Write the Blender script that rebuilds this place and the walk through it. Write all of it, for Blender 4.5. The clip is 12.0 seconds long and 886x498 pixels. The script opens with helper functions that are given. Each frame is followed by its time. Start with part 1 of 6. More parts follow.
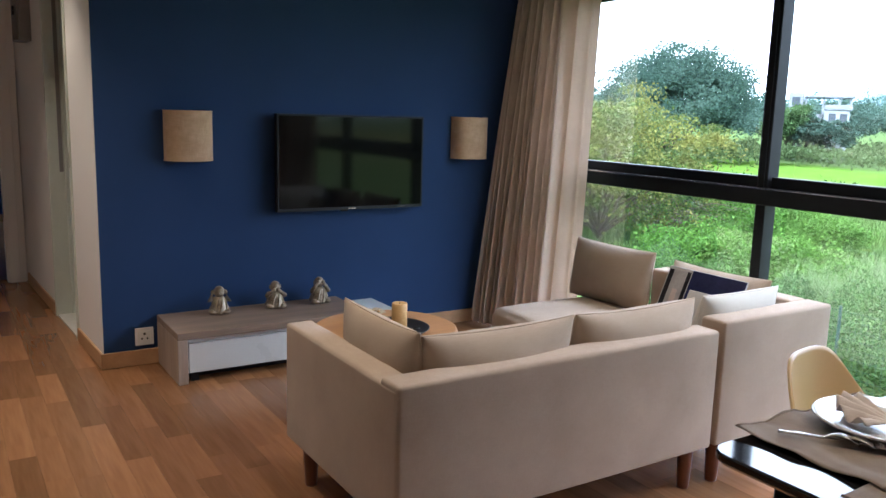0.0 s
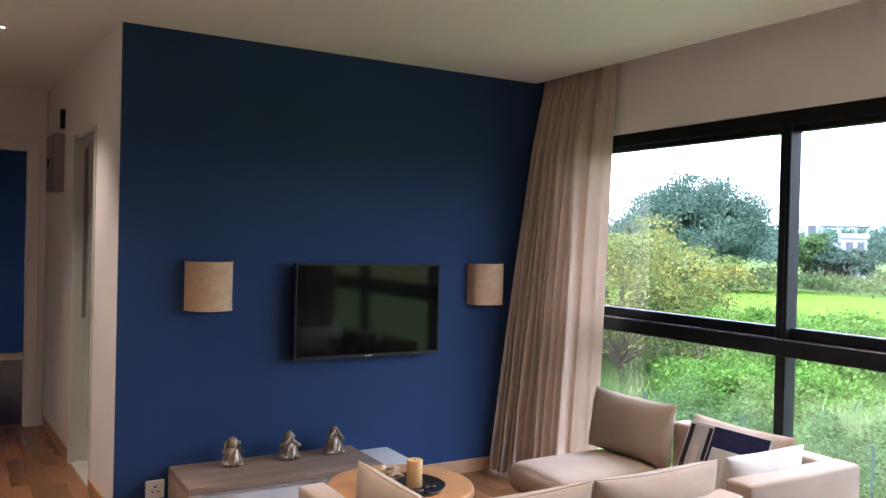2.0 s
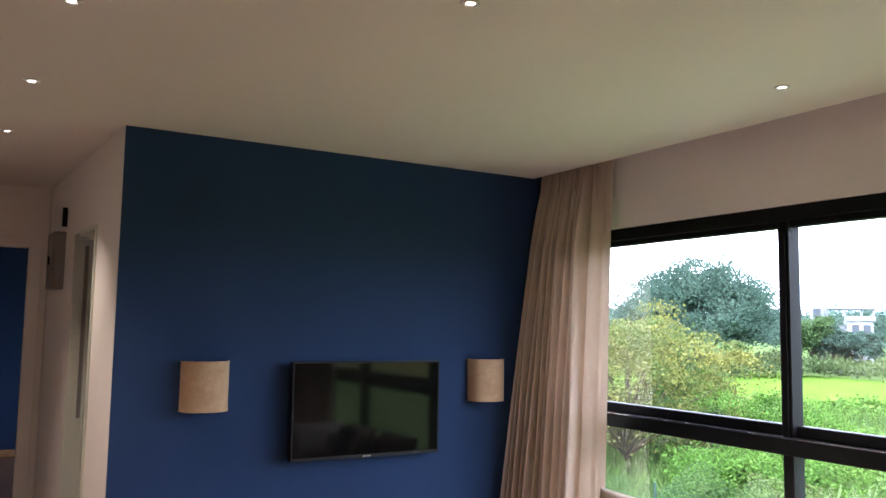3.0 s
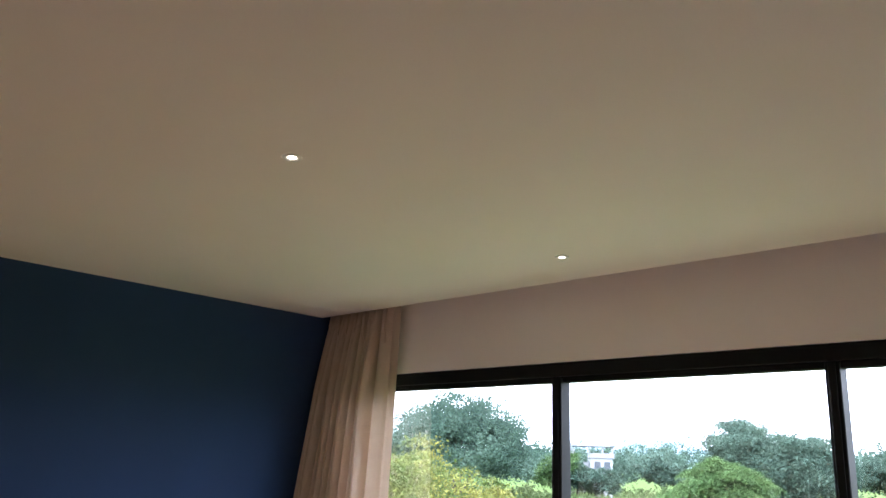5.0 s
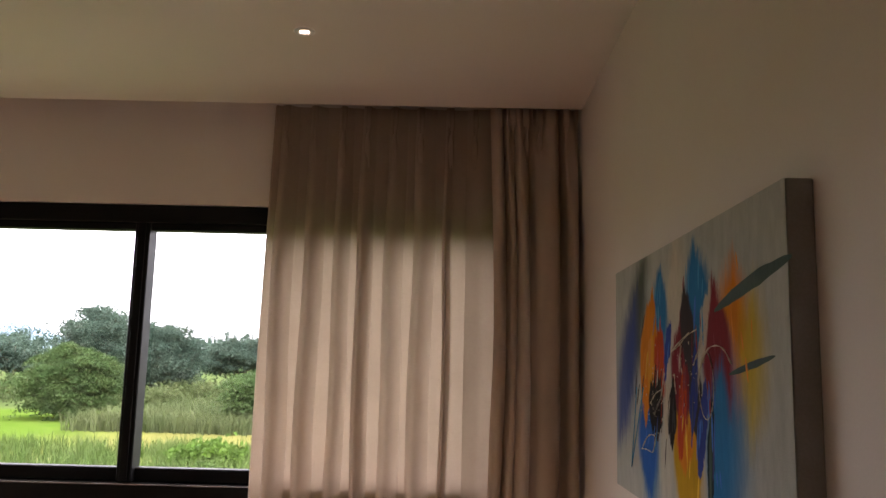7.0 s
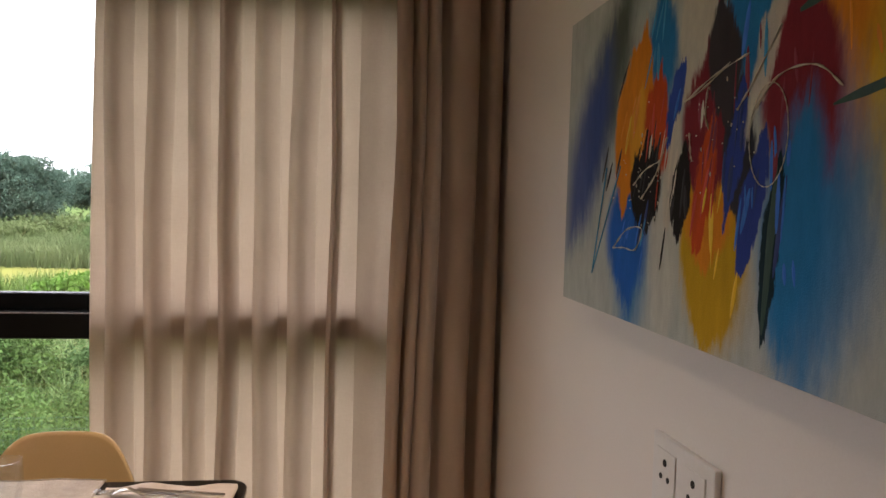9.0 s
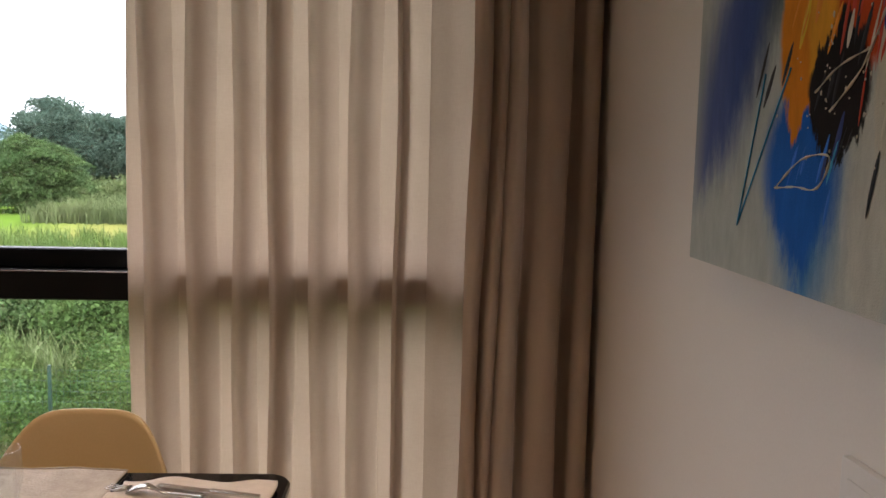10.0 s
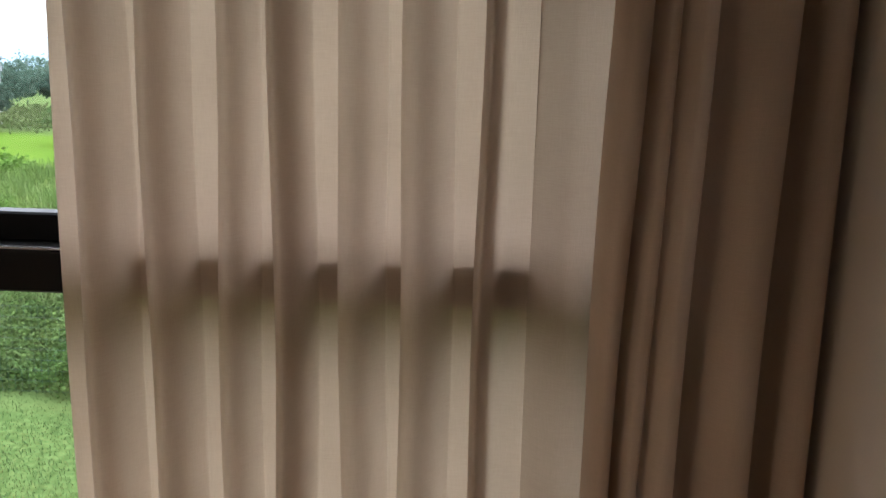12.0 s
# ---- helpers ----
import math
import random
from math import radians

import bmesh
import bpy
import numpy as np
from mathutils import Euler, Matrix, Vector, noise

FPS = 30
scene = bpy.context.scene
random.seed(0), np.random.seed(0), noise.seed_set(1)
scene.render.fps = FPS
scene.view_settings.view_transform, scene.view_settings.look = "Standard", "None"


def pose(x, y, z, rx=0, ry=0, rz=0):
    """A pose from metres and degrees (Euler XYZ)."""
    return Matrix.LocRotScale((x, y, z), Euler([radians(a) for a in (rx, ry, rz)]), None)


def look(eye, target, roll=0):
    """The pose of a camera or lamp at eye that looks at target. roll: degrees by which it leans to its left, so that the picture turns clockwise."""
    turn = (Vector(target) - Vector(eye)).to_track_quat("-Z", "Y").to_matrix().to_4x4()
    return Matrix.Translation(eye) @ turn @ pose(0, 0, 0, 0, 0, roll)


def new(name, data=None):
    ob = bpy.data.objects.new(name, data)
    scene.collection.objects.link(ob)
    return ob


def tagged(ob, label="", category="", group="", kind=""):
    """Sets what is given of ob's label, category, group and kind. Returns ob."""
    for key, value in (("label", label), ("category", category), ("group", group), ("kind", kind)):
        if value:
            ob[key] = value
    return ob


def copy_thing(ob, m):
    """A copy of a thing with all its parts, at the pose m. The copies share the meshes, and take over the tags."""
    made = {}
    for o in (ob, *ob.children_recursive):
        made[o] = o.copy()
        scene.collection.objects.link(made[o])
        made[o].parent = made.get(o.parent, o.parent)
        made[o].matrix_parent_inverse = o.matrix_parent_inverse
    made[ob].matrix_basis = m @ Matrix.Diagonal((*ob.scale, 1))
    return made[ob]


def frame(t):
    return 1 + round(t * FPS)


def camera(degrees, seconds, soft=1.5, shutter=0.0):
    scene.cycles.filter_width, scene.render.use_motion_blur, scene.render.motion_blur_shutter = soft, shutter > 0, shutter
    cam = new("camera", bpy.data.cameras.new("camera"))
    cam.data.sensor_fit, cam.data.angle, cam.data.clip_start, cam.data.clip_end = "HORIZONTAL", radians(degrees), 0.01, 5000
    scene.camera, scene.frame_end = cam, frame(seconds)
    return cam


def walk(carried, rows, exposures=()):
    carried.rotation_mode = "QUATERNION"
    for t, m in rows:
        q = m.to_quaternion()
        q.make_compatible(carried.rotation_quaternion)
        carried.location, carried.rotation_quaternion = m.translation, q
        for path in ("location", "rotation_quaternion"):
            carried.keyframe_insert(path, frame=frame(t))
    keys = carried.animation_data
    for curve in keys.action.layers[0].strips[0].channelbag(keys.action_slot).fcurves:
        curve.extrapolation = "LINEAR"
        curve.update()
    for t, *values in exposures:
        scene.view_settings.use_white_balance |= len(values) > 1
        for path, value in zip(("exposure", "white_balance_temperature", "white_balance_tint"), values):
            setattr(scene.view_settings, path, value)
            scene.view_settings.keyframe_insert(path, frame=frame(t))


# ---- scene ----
cam = camera(57.5, 12.0)
PATH = [
    (0, (4.435, -3.502, 1.394), (2.767, -2.45, 1.061), 1.6),
    (0.5, (4.449, -3.479, 1.428), (2.756, -2.445, 1.174), 2.3),
    (1, (4.439, -3.481, 1.464), (2.73, -2.46, 1.275), 2.2),
    (1.5, (4.433, -3.493, 1.489), (2.717, -2.47, 1.391), 2.1),
    (2, (4.445, -3.497, 1.511), (2.725, -2.476, 1.491), 1.4),
    (2.5, (4.446, -3.474, 1.547), (2.722, -2.465, 1.631), 0.7),
    (2.7, (4.448, -3.46, 1.558), (2.72, -2.461, 1.689), 0.5),
    (4.5, (4.39, -3.586, 1.645), (2.855, -2.403, 2.14), 1.6),
    (5, (4.4, -3.593, 1.652), (3.069, -2.191, 2.166), 1.9),
    (5.5, (4.408, -3.59, 1.616), (3.365, -1.966, 2.14), 1.7),
    (6, (4.446, -3.522, 1.587), (3.756, -1.695, 2.02), 2.6),
    (6.5, (4.522, -3.441, 1.563), (4.194, -1.496, 1.895), 2.4),
    (7, (4.559, -3.311, 1.547), (4.534, -1.332, 1.84), 1.4),
    (7.5, (4.573, -3.206, 1.52), (4.664, -1.215, 1.684), 1.1),
    (7.7, (4.58, -3.162, 1.511), (4.745, -1.171, 1.617), 1.1),
    (9.3, (4.512, -2.568, 1.425), (4.793, -0.591, 1.311), 1.6),
    (9.5, (4.55, -2.479, 1.422), (4.722, -0.49, 1.304), 1.4),
    (10, (4.577, -2.306, 1.391), (4.645, -0.318, 1.177), 1.2),
    (10.5, (4.546, -2.07, 1.389), (4.6, -0.088, 1.129), 1.4),
    (11, (4.539, -1.873, 1.375), (4.593, 0.103, 1.071), 1.1),
    (11.5, (4.525, -1.646, 1.349), (4.524, 0.332, 1.057), 1.3),
    (12, (4.55, -1.415, 1.354), (4.42, 0.546, 0.982), 1.3),
]
walk(cam, [(t, look(e, g, r)) for t, e, g, r in PATH],
     exposures=[(0.0, 1.46, 5350, 13), (1.5, 1.72, 5450, 19), (2.5, 1.80, 5600, 22), (4.5, 1.76, 5700, 20), (5.5, 1.42, 6050, 25), (6.5, 0.55, 6950, 34), (7.0, 1.00, 6850, 28), (7.5, 1.12, 6750, 22), (9.5, 0.94, 6600, 22), (12.0, 0.78, 6200, 16)])

# ---- world, sun, large lights ----
CEIL = 2.6      # ceiling height
WX = 5.07       # face of the wall with the painting
GROUND = -3.0   # garden level, one storey below
LIP = -0.147    # the ceiling stops here; the curtains hang from a recess behind it
SLOT = CEIL + 0.13


def build_world():
    w = bpy.data.worlds.new("overcast")
    scene.world = w
    w.use_nodes = True
    nt = w.node_tree
    nt.nodes.clear()
    out = nt.nodes.new("ShaderNodeOutputWorld")
    bg = nt.nodes.new("ShaderNodeBackground")
    sky = nt.nodes.new("ShaderNodeTexSky")
    sky.sky_type = 'NISHITA'
    sky.sun_disc = False
    sky.sun_elevation = radians(52)
    sky.sun_rotation = radians(150)
    sky.dust_density = 3.0
    tc = nt.nodes.new("ShaderNodeTexCoord")
    mp = nt.nodes.new("ShaderNodeMapping")
    mp.inputs["Scale"].default_value = (1.0, 1.0, 3.0)
    ns = nt.nodes.new("ShaderNodeTexNoise")
    ns.inputs["Scale"].default_value = 2.2
    ns.inputs["Detail"].default_value = 6
    rmp = nt.nodes.new("ShaderNodeMapRange")
    rmp.inputs["From Min"].default_value = 0.35
    rmp.inputs["From Max"].default_value = 0.65
    rmp.inputs["To Min"].default_value = 0.80
    rmp.inputs["To Max"].default_value = 0.97
    mix = nt.nodes.new("ShaderNodeMix")
    mix.data_type = 'RGBA'
    mix.inputs["B"].default_value = (34, 36, 38, 1)
    nt.links.new(tc.outputs["Generated"], mp.inputs["Vector"])
    nt.links.new(mp.outputs["Vector"], ns.inputs["Vector"])
    nt.links.new(ns.outputs["Fac"], rmp.inputs["Value"])
    nt.links.new(rmp.outputs["Result"], mix.inputs["Factor"])
    nt.links.new(sky.outputs["Color"], mix.inputs["A"])
    # an overcast sky grows brighter from the horizon to the zenith
    sep = nt.nodes.new("ShaderNodeSeparateXYZ")
    nt.links.new(tc.outputs["Generated"], sep.inputs["Vector"])
    up = nt.nodes.new("ShaderNodeMapRange")
    up.inputs["To Min"].default_value = 0.068
    up.inputs["To Max"].default_value = 0.152
    nt.links.new(sep.outputs["Z"], up.inputs["Value"])
    nt.links.new(up.outputs["Result"], bg.inputs["Strength"])
    nt.links.new(mix.outputs["Result"], bg.inputs["Color"])
    nt.links.new(bg.outputs["Background"], out.inputs["Surface"])


build_world()
sun = new("sun", bpy.data.lights.new("sun", 'SUN'))
sun.data.energy = 0.7
sun.data.angle = radians(20)
sun.data.color = (1.0, 0.96, 0.9)
sun.matrix_world = look((12, -18, 30), (0, 10, 0))

# ---- materials ----


def principled(name, rough=0.6, metal=0.0, spec=0.5):
    m = bpy.data.materials.new(name)
    m.use_nodes = True
    b = m.node_tree.nodes["Principled BSDF"]
    b.inputs["Roughness"].default_value = rough
    b.inputs["Metallic"].default_value = metal
    b.inputs["Specular IOR Level"].default_value = spec
    return m, m.node_tree, b


def rgba(c):
    return (c[0], c[1], c[2], 1)


def surf(name, c1, c2, scale=6.0, fine=60.0, rough=0.6, metal=0.0, bump=0.15, spec=0.5, stretch=(1, 1, 1),
         per_object=0.0, per_island=0.0, rough_var=0.1, dist=0.004):
    """A surface with colour and relief that vary at two scales, in metres."""
    m, nt, b = principled(name, rough, metal, spec)
    N, L = nt.nodes.new, nt.links.new
    tc = N("ShaderNodeTexCoord")
    mp = N("ShaderNodeMapping")
    mp.inputs["Scale"].default_value = stretch
    L(tc.outputs["Object"], mp.inputs["Vector"])
    n1 = N("ShaderNodeTexNoise")
    n1.inputs["Scale"].default_value = scale
    n1.inputs["Detail"].default_value = 5
    n2 = N("ShaderNodeTexNoise")
    n2.inputs["Scale"].default_value = fine
    n2.inputs["Detail"].default_value = 3
    for n in (n1, n2):
        L(mp.outputs["Vector"], n.inputs["Vector"])
    add = N("ShaderNodeMath")
    add.operation = 'MULTIPLY_ADD'
    L(n2.outputs["Fac"], add.inputs[0])
    add.inputs[1].default_value = 0.45
    L(n1.outputs["Fac"], add.inputs[2])
    rg = N("ShaderNodeMapRange")
    rg.inputs["From Min"].default_value = 0.5
    rg.inputs["From Max"].default_value = 0.95
    L(add.outputs[0], rg.inputs["Value"])
    mix = N("ShaderNodeMix")
    mix.data_type = 'RGBA'
    mix.inputs["A"].default_value = rgba(c1)
    mix.inputs["B"].default_value = rgba(c2)
    L(rg.outputs["Result"], mix.inputs["Factor"])
    col = mix.outputs["Result"]
    if per_object or per_island:
        hsv = N("ShaderNodeHueSaturation")
        src = N("ShaderNodeObjectInfo").outputs["Random"] if per_object else N("ShaderNodeNewGeometry").outputs["Random Per Island"]
        mr = N("ShaderNodeMapRange")
        amount = per_object or per_island
        mr.inputs["To Min"].default_value = 1 - amount
        mr.inputs["To Max"].default_value = 1 + amount
        L(src, mr.inputs["Value"])
        L(mr.outputs["Result"], hsv.inputs["Value"])
        L(col, hsv.inputs["Color"])
        col = hsv.outputs["Color"]
    L(col, b.inputs["Base Color"])
    if rough_var:
        rr = N("ShaderNodeMapRange")
        rr.inputs["To Min"].default_value = max(0.02, rough - rough_var)
        rr.inputs["To Max"].default_value = min(1.0, rough + rough_var)
        L(n1.outputs["Fac"], rr.inputs["Value"])
        L(rr.outputs["Result"], b.inputs["Roughness"])
    if bump:
        bp = N("ShaderNodeBump")
        bp.inputs["Strength"].default_value = bump
        bp.inputs["Distance"].default_value = dist
        L(n2.outputs["Fac"], bp.inputs["Height"])
        L(bp.outputs["Normal"], b.inputs["Normal"])
    return m


def fabric(name, c1, c2, weave=900.0, translucent=0.0, bump=0.25, scale=5.0, back=None):
    """Woven cloth: crossed threads, soft mottling and, where thin, light through it."""
    m, nt, b = principled(name, 0.9, 0, 0.2)
    N, L = nt.nodes.new, nt.links.new
    tc = N("ShaderNodeTexCoord")
    n1 = N("ShaderNodeTexNoise")
    n1.inputs["Scale"].default_value = scale
    n1.inputs["Detail"].default_value = 6
    L(tc.outputs["Object"], n1.inputs["Vector"])
    hs = []
    for stretch in ((1, 1, 0.06), (0.06, 0.06, 1)):
        mp = N("ShaderNodeMapping")
        mp.inputs["Scale"].default_value = stretch
        L(tc.outputs["Object"], mp.inputs["Vector"])
        n = N("ShaderNodeTexNoise")
        n.inputs["Scale"].default_value = weave
        n.inputs["Detail"].default_value = 2
        L(mp.outputs["Vector"], n.inputs["Vector"])
        hs.append(n.outputs["Fac"])
    add = N("ShaderNodeMath")
    add.operation = 'ADD'
    L(hs[0], add.inputs[0])
    L(hs[1], add.inputs[1])
    mul = N("ShaderNodeMath")
    mul.operation = 'MULTIPLY_ADD'
    L(add.outputs[0], mul.inputs[0])
    mul.inputs[1].default_value = 0.5
    L(n1.outputs["Fac"], mul.inputs[2])
    rg = N("ShaderNodeMapRange")
    rg.inputs["From Min"].default_value = 0.7
    rg.inputs["From Max"].default_value = 1.3
    L(mul.outputs[0], rg.inputs["Value"])
    mix = N("ShaderNodeMix")
    mix.data_type = 'RGBA'
    mix.inputs["A"].default_value = rgba(c1)
    mix.inputs["B"].default_value = rgba(c2)
    L(rg.outputs["Result"], mix.inputs["Factor"])
    L(mix.outputs["Result"], b.inputs["Base Color"])
    bp = N("ShaderNodeBump")
    bp.inputs["Strength"].default_value = bump
    bp.inputs["Distance"].default_value = 0.002
    L(add.outputs[0], bp.inputs["Height"])
    L(bp.outputs["Normal"], b.inputs["Normal"])
    b.inputs["Sheen Weight"].default_value = 0.15
    if translucent:
        tr = N("ShaderNodeBsdfTranslucent")
        tint = N("ShaderNodeMix")
        tint.data_type = 'RGBA'
        tint.blend_type = 'MULTIPLY'
        tint.inputs["Factor"].default_value = 1
        tint.inputs["B"].default_value = rgba(back or (1, 0.95, 0.88))
        L(mix.outputs["Result"], tint.inputs["A"])
        L(tint.outputs["Result"], tr.inputs["Color"])
        sh = N("ShaderNodeMixShader")
        sh.inputs["Fac"].default_value = translucent
        L(b.outputs["BSDF"], sh.inputs[1])
        L(tr.outputs["BSDF"], sh.inputs[2])
        L(sh.outputs["Shader"], nt.nodes["Material Output"].inputs["Surface"])
    return m


def wood(name, c1, c2, axis=0, grain=14.0, rough=0.4, per_object=0.0, per_island=0.0, bump=0.1):
    stretch = [1, 1, 1]
    stretch[axis] = 0.07
    return surf(name, c1, c2, scale=grain, fine=grain * 9, rough=rough, bump=bump, stretch=tuple(stretch),
                per_object=per_object, per_island=per_island, dist=0.001)


def glass_mat(name, tint=(1, 1, 1), gloss=(1, 1, 1), even=0.0):
    m = bpy.data.materials.new(name)
    m.use_nodes = True
    nt = m.node_tree
    nt.nodes.remove(nt.nodes["Principled BSDF"])
    tr = nt.nodes.new("ShaderNodeBsdfTransparent")
    tr.inputs["Color"].default_value = rgba(tint)
    gl = nt.nodes.new("ShaderNodeBsdfGlossy")
    gl.inputs["Roughness"].default_value = 0.01
    gl.inputs["Color"].default_value = rgba(gloss)
    fr = nt.nodes.new("ShaderNodeFresnel")
    fr.inputs["IOR"].default_value = 1.75
    mx = nt.nodes.new("ShaderNodeMixShader")
    mx.inputs["Fac"].default_value = even
    if not even:
        nt.links.new(fr.outputs["Fac"], mx.inputs["Fac"])
    nt.links.new(tr.outputs["BSDF"], mx.inputs[1])
    nt.links.new(gl.outputs["BSDF"], mx.inputs[2])
    nt.links.new(mx.outputs["Shader"], nt.nodes["Material Output"].inputs["Surface"])
    return m


def leaf_mat(name, c1, c2, translucent=0.3, scale=0.6, island=0.35):
    m, nt, b = principled(name, 0.7, 0, 0.1)
    N, L = nt.nodes.new, nt.links.new
    tc = N("ShaderNodeTexCoord")
    n1 = N("ShaderNodeTexNoise")
    n1.inputs["Scale"].default_value = scale
    n1.inputs["Detail"].default_value = 4
    L(tc.outputs["Object"], n1.inputs["Vector"])
    rg = N("ShaderNodeMapRange")
    rg.inputs["From Min"].default_value = 0.35
    rg.inputs["From Max"].default_value = 0.65
    L(n1.outputs["Fac"], rg.inputs["Value"])
    mix = N("ShaderNodeMix")
    mix.data_type = 'RGBA'
    mix.inputs["A"].default_value = rgba(c1)
    mix.inputs["B"].default_value = rgba(c2)
    L(rg.outputs["Result"], mix.inputs["Factor"])
    hsv = N("ShaderNodeHueSaturation")
    geo = N("ShaderNodeNewGeometry")
    mr = N("ShaderNodeMapRange")
    mr.inputs["To Min"].default_value = 1 - island
    mr.inputs["To Max"].default_value = 1 + island
    L(geo.outputs["Random Per Island"], mr.inputs["Value"])
    L(mr.outputs["Result"], hsv.inputs["Value"])
    L(mix.outputs["Result"], hsv.inputs["Color"])
    L(hsv.outputs["Color"], b.inputs["Base Color"])
    tr = N("ShaderNodeBsdfTranslucent")
    L(hsv.outputs["Color"], tr.inputs["Color"])
    sh = N("ShaderNodeMixShader")
    sh.inputs["Fac"].default_value = translucent
    L(b.outputs["BSDF"], sh.inputs[1])
    L(tr.outputs["BSDF"], sh.inputs[2])
    L(sh.outputs["Shader"], nt.nodes["Material Output"].inputs["Surface"])
    return m


def glow(name, color, strength):
    m = bpy.data.materials.new(name)
    m.use_nodes = True
    b = m.node_tree.nodes["Principled BSDF"]
    b.inputs["Base Color"].default_value = (0.8, 0.8, 0.8, 1)
    b.inputs["Emission Color"].default_value = rgba(color)
    b.inputs["Emission Strength"].default_value = strength
    return m


M_BLUE = surf("blue_wall_paint", (0.022, 0.045, 0.110), (0.026, 0.052, 0.126), 2.0, 220, 0.75, bump=0.12, spec=0.12, dist=0.002)
M_WHITE = surf("white_wall_paint", (0.80, 0.755, 0.70), (0.85, 0.81, 0.755), 1.6, 200, 0.65, bump=0.1, spec=0.3, dist=0.002)
M_CEIL = surf("ceiling_paint", (0.78, 0.745, 0.695), (0.82, 0.785, 0.735), 1.2, 160, 0.8, bump=0.06, spec=0.2, dist=0.002)
M_FRAME = surf("black_aluminium", (0.006, 0.0065, 0.0075), (0.010, 0.011, 0.012), 8, 300, 0.5, bump=0.05, spec=0.15, dist=0.001)
M_GLASS = glass_mat("window_glass", (0.97, 0.99, 0.98))
M_TABLEGLASS = surf("black_table_glass", (0.006, 0.006, 0.007), (0.010, 0.010, 0.011), 3, 80, 0.06, bump=0.0, spec=0.6, rough_var=0.03)
M_DRINKGLASS = glass_mat("drinking_glass", (0.95, 0.97, 0.97), even=0.10)
M_CURTAIN = fabric("curtain_cloth", (0.445, 0.358, 0.286), (0.525, 0.432, 0.350), 700, 0.265, back=(1.0, 0.94, 0.84))
# same cloth in gathered layers: colour lightened in place of light, less daylight through
M_DRAPE = fabric("gathered_curtain_cloth", (0.565, 0.455, 0.366), (0.66, 0.545, 0.445), 700, 0.18, back=(1.0, 0.90, 0.78))
M_SOFA = fabric("sofa_cloth", (0.375, 0.285, 0.212), (0.465, 0.362, 0.276), 800, 0, 0.35)
M_CUSHION = fabric("cushion_cloth", (0.375, 0.288, 0.212), (0.465, 0.365, 0.276), 800, 0, 0.35)
M_CUSHION_PALE = fabric("pale_cushion_cloth", (0.52, 0.48, 0.42), (0.62, 0.58, 0.51), 800, 0, 0.35)
M_LEG = wood("red_brown_leg_wood", (0.10, 0.032, 0.016), (0.17, 0.06, 0.03), axis=2, grain=30, rough=0.35)
M_PLANK = wood("laminate_plank", (0.205, 0.092, 0.036), (0.310, 0.155, 0.066), axis=0, grain=7, rough=0.22, per_object=0.30)
M_PLANK_REST = wood("laminate_plank_rest", (0.205, 0.092, 0.036), (0.310, 0.155, 0.066), axis=0, grain=7, rough=0.22, per_island=0.30)
M_SUBFLOOR = surf("floor_joint", (0.20, 0.11, 0.055), (0.25, 0.14, 0.07), 5, 60, 0.8)
M_SKIRT = wood("skirting_wood", (0.40, 0.22, 0.10), (0.52, 0.31, 0.155), axis=0, grain=10, rough=0.4)
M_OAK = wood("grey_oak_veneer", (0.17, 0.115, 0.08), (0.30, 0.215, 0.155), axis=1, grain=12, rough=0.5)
# the console's oak again, toned paler for its side panel
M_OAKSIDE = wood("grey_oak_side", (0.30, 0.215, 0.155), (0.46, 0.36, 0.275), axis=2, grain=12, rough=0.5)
M_LACQUER = surf("white_lacquer", (0.66, 0.66, 0.62), (0.72, 0.72, 0.68), 3, 120, 0.3, bump=0.03)
M_TABLEWOOD = wood("honey_table_wood", (0.42, 0.20, 0.075), (0.55, 0.29, 0.12), axis=1, grain=9, rough=0.4)
M_BLACK = surf("black_plastic", (0.007, 0.007, 0.008), (0.012, 0.012, 0.013), 6, 90, 0.5, bump=0.04, spec=0.3)
M_SCREEN = surf("tv_screen", (0.003, 0.003, 0.003), (0.004, 0.004, 0.004), 3, 50, 0.07, bump=0, spec=0.20, rough_var=0.0)
M_STEEL = surf("brushed_steel", (0.55, 0.53, 0.50), (0.65, 0.63, 0.60), 10, 200, 0.22, 1.0, bump=0.05)
M_GREY = surf("grey_metal_paint", (0.20, 0.185, 0.17), (0.27, 0.25, 0.23), 6, 120, 0.45, bump=0.05)
M_SHADE = fabric("sconce_linen", (0.50, 0.33, 0.185), (0.66, 0.47, 0.29), 350, 0.15, 0.5, scale=22)
M_STATUE = surf("antique_bronze_gilt", (0.16, 0.11, 0.065), (0.50, 0.41, 0.29), 30, 160, 0.36, 0.45, bump=0.3)
M_PLASTIC = surf("white_switch_plastic", (0.74, 0.73, 0.70), (0.80, 0.79, 0.76), 8, 90, 0.35, bump=0.02)
M_CHAIR = surf("mustard_shell_plastic", (0.62, 0.44, 0.22), (0.68, 0.49, 0.26), 4, 240, 0.33, bump=0.05)
M_CHINA = surf("white_china", (0.52, 0.505, 0.49), (0.58, 0.565, 0.55), 4, 70, 0.12, bump=0.0)
M_MAT = fabric("placemat_linen", (0.20, 0.15, 0.115), (0.29, 0.23, 0.18), 500, 0, 0.5, scale=14)
M_NAPKIN = fabric("napkin_linen", (0.50, 0.42, 0.36), (0.62, 0.54, 0.47), 600, 0, 0.5, scale=14)
M_CANDLE = surf("candle_wax", (0.60, 0.36, 0.13), (0.72, 0.48, 0.21), 14, 60, 0.45, bump=0.1)
M_PETAL = surf("cream_petal", (0.60, 0.50, 0.36), (0.75, 0.66, 0.50), 20, 100, 0.6)
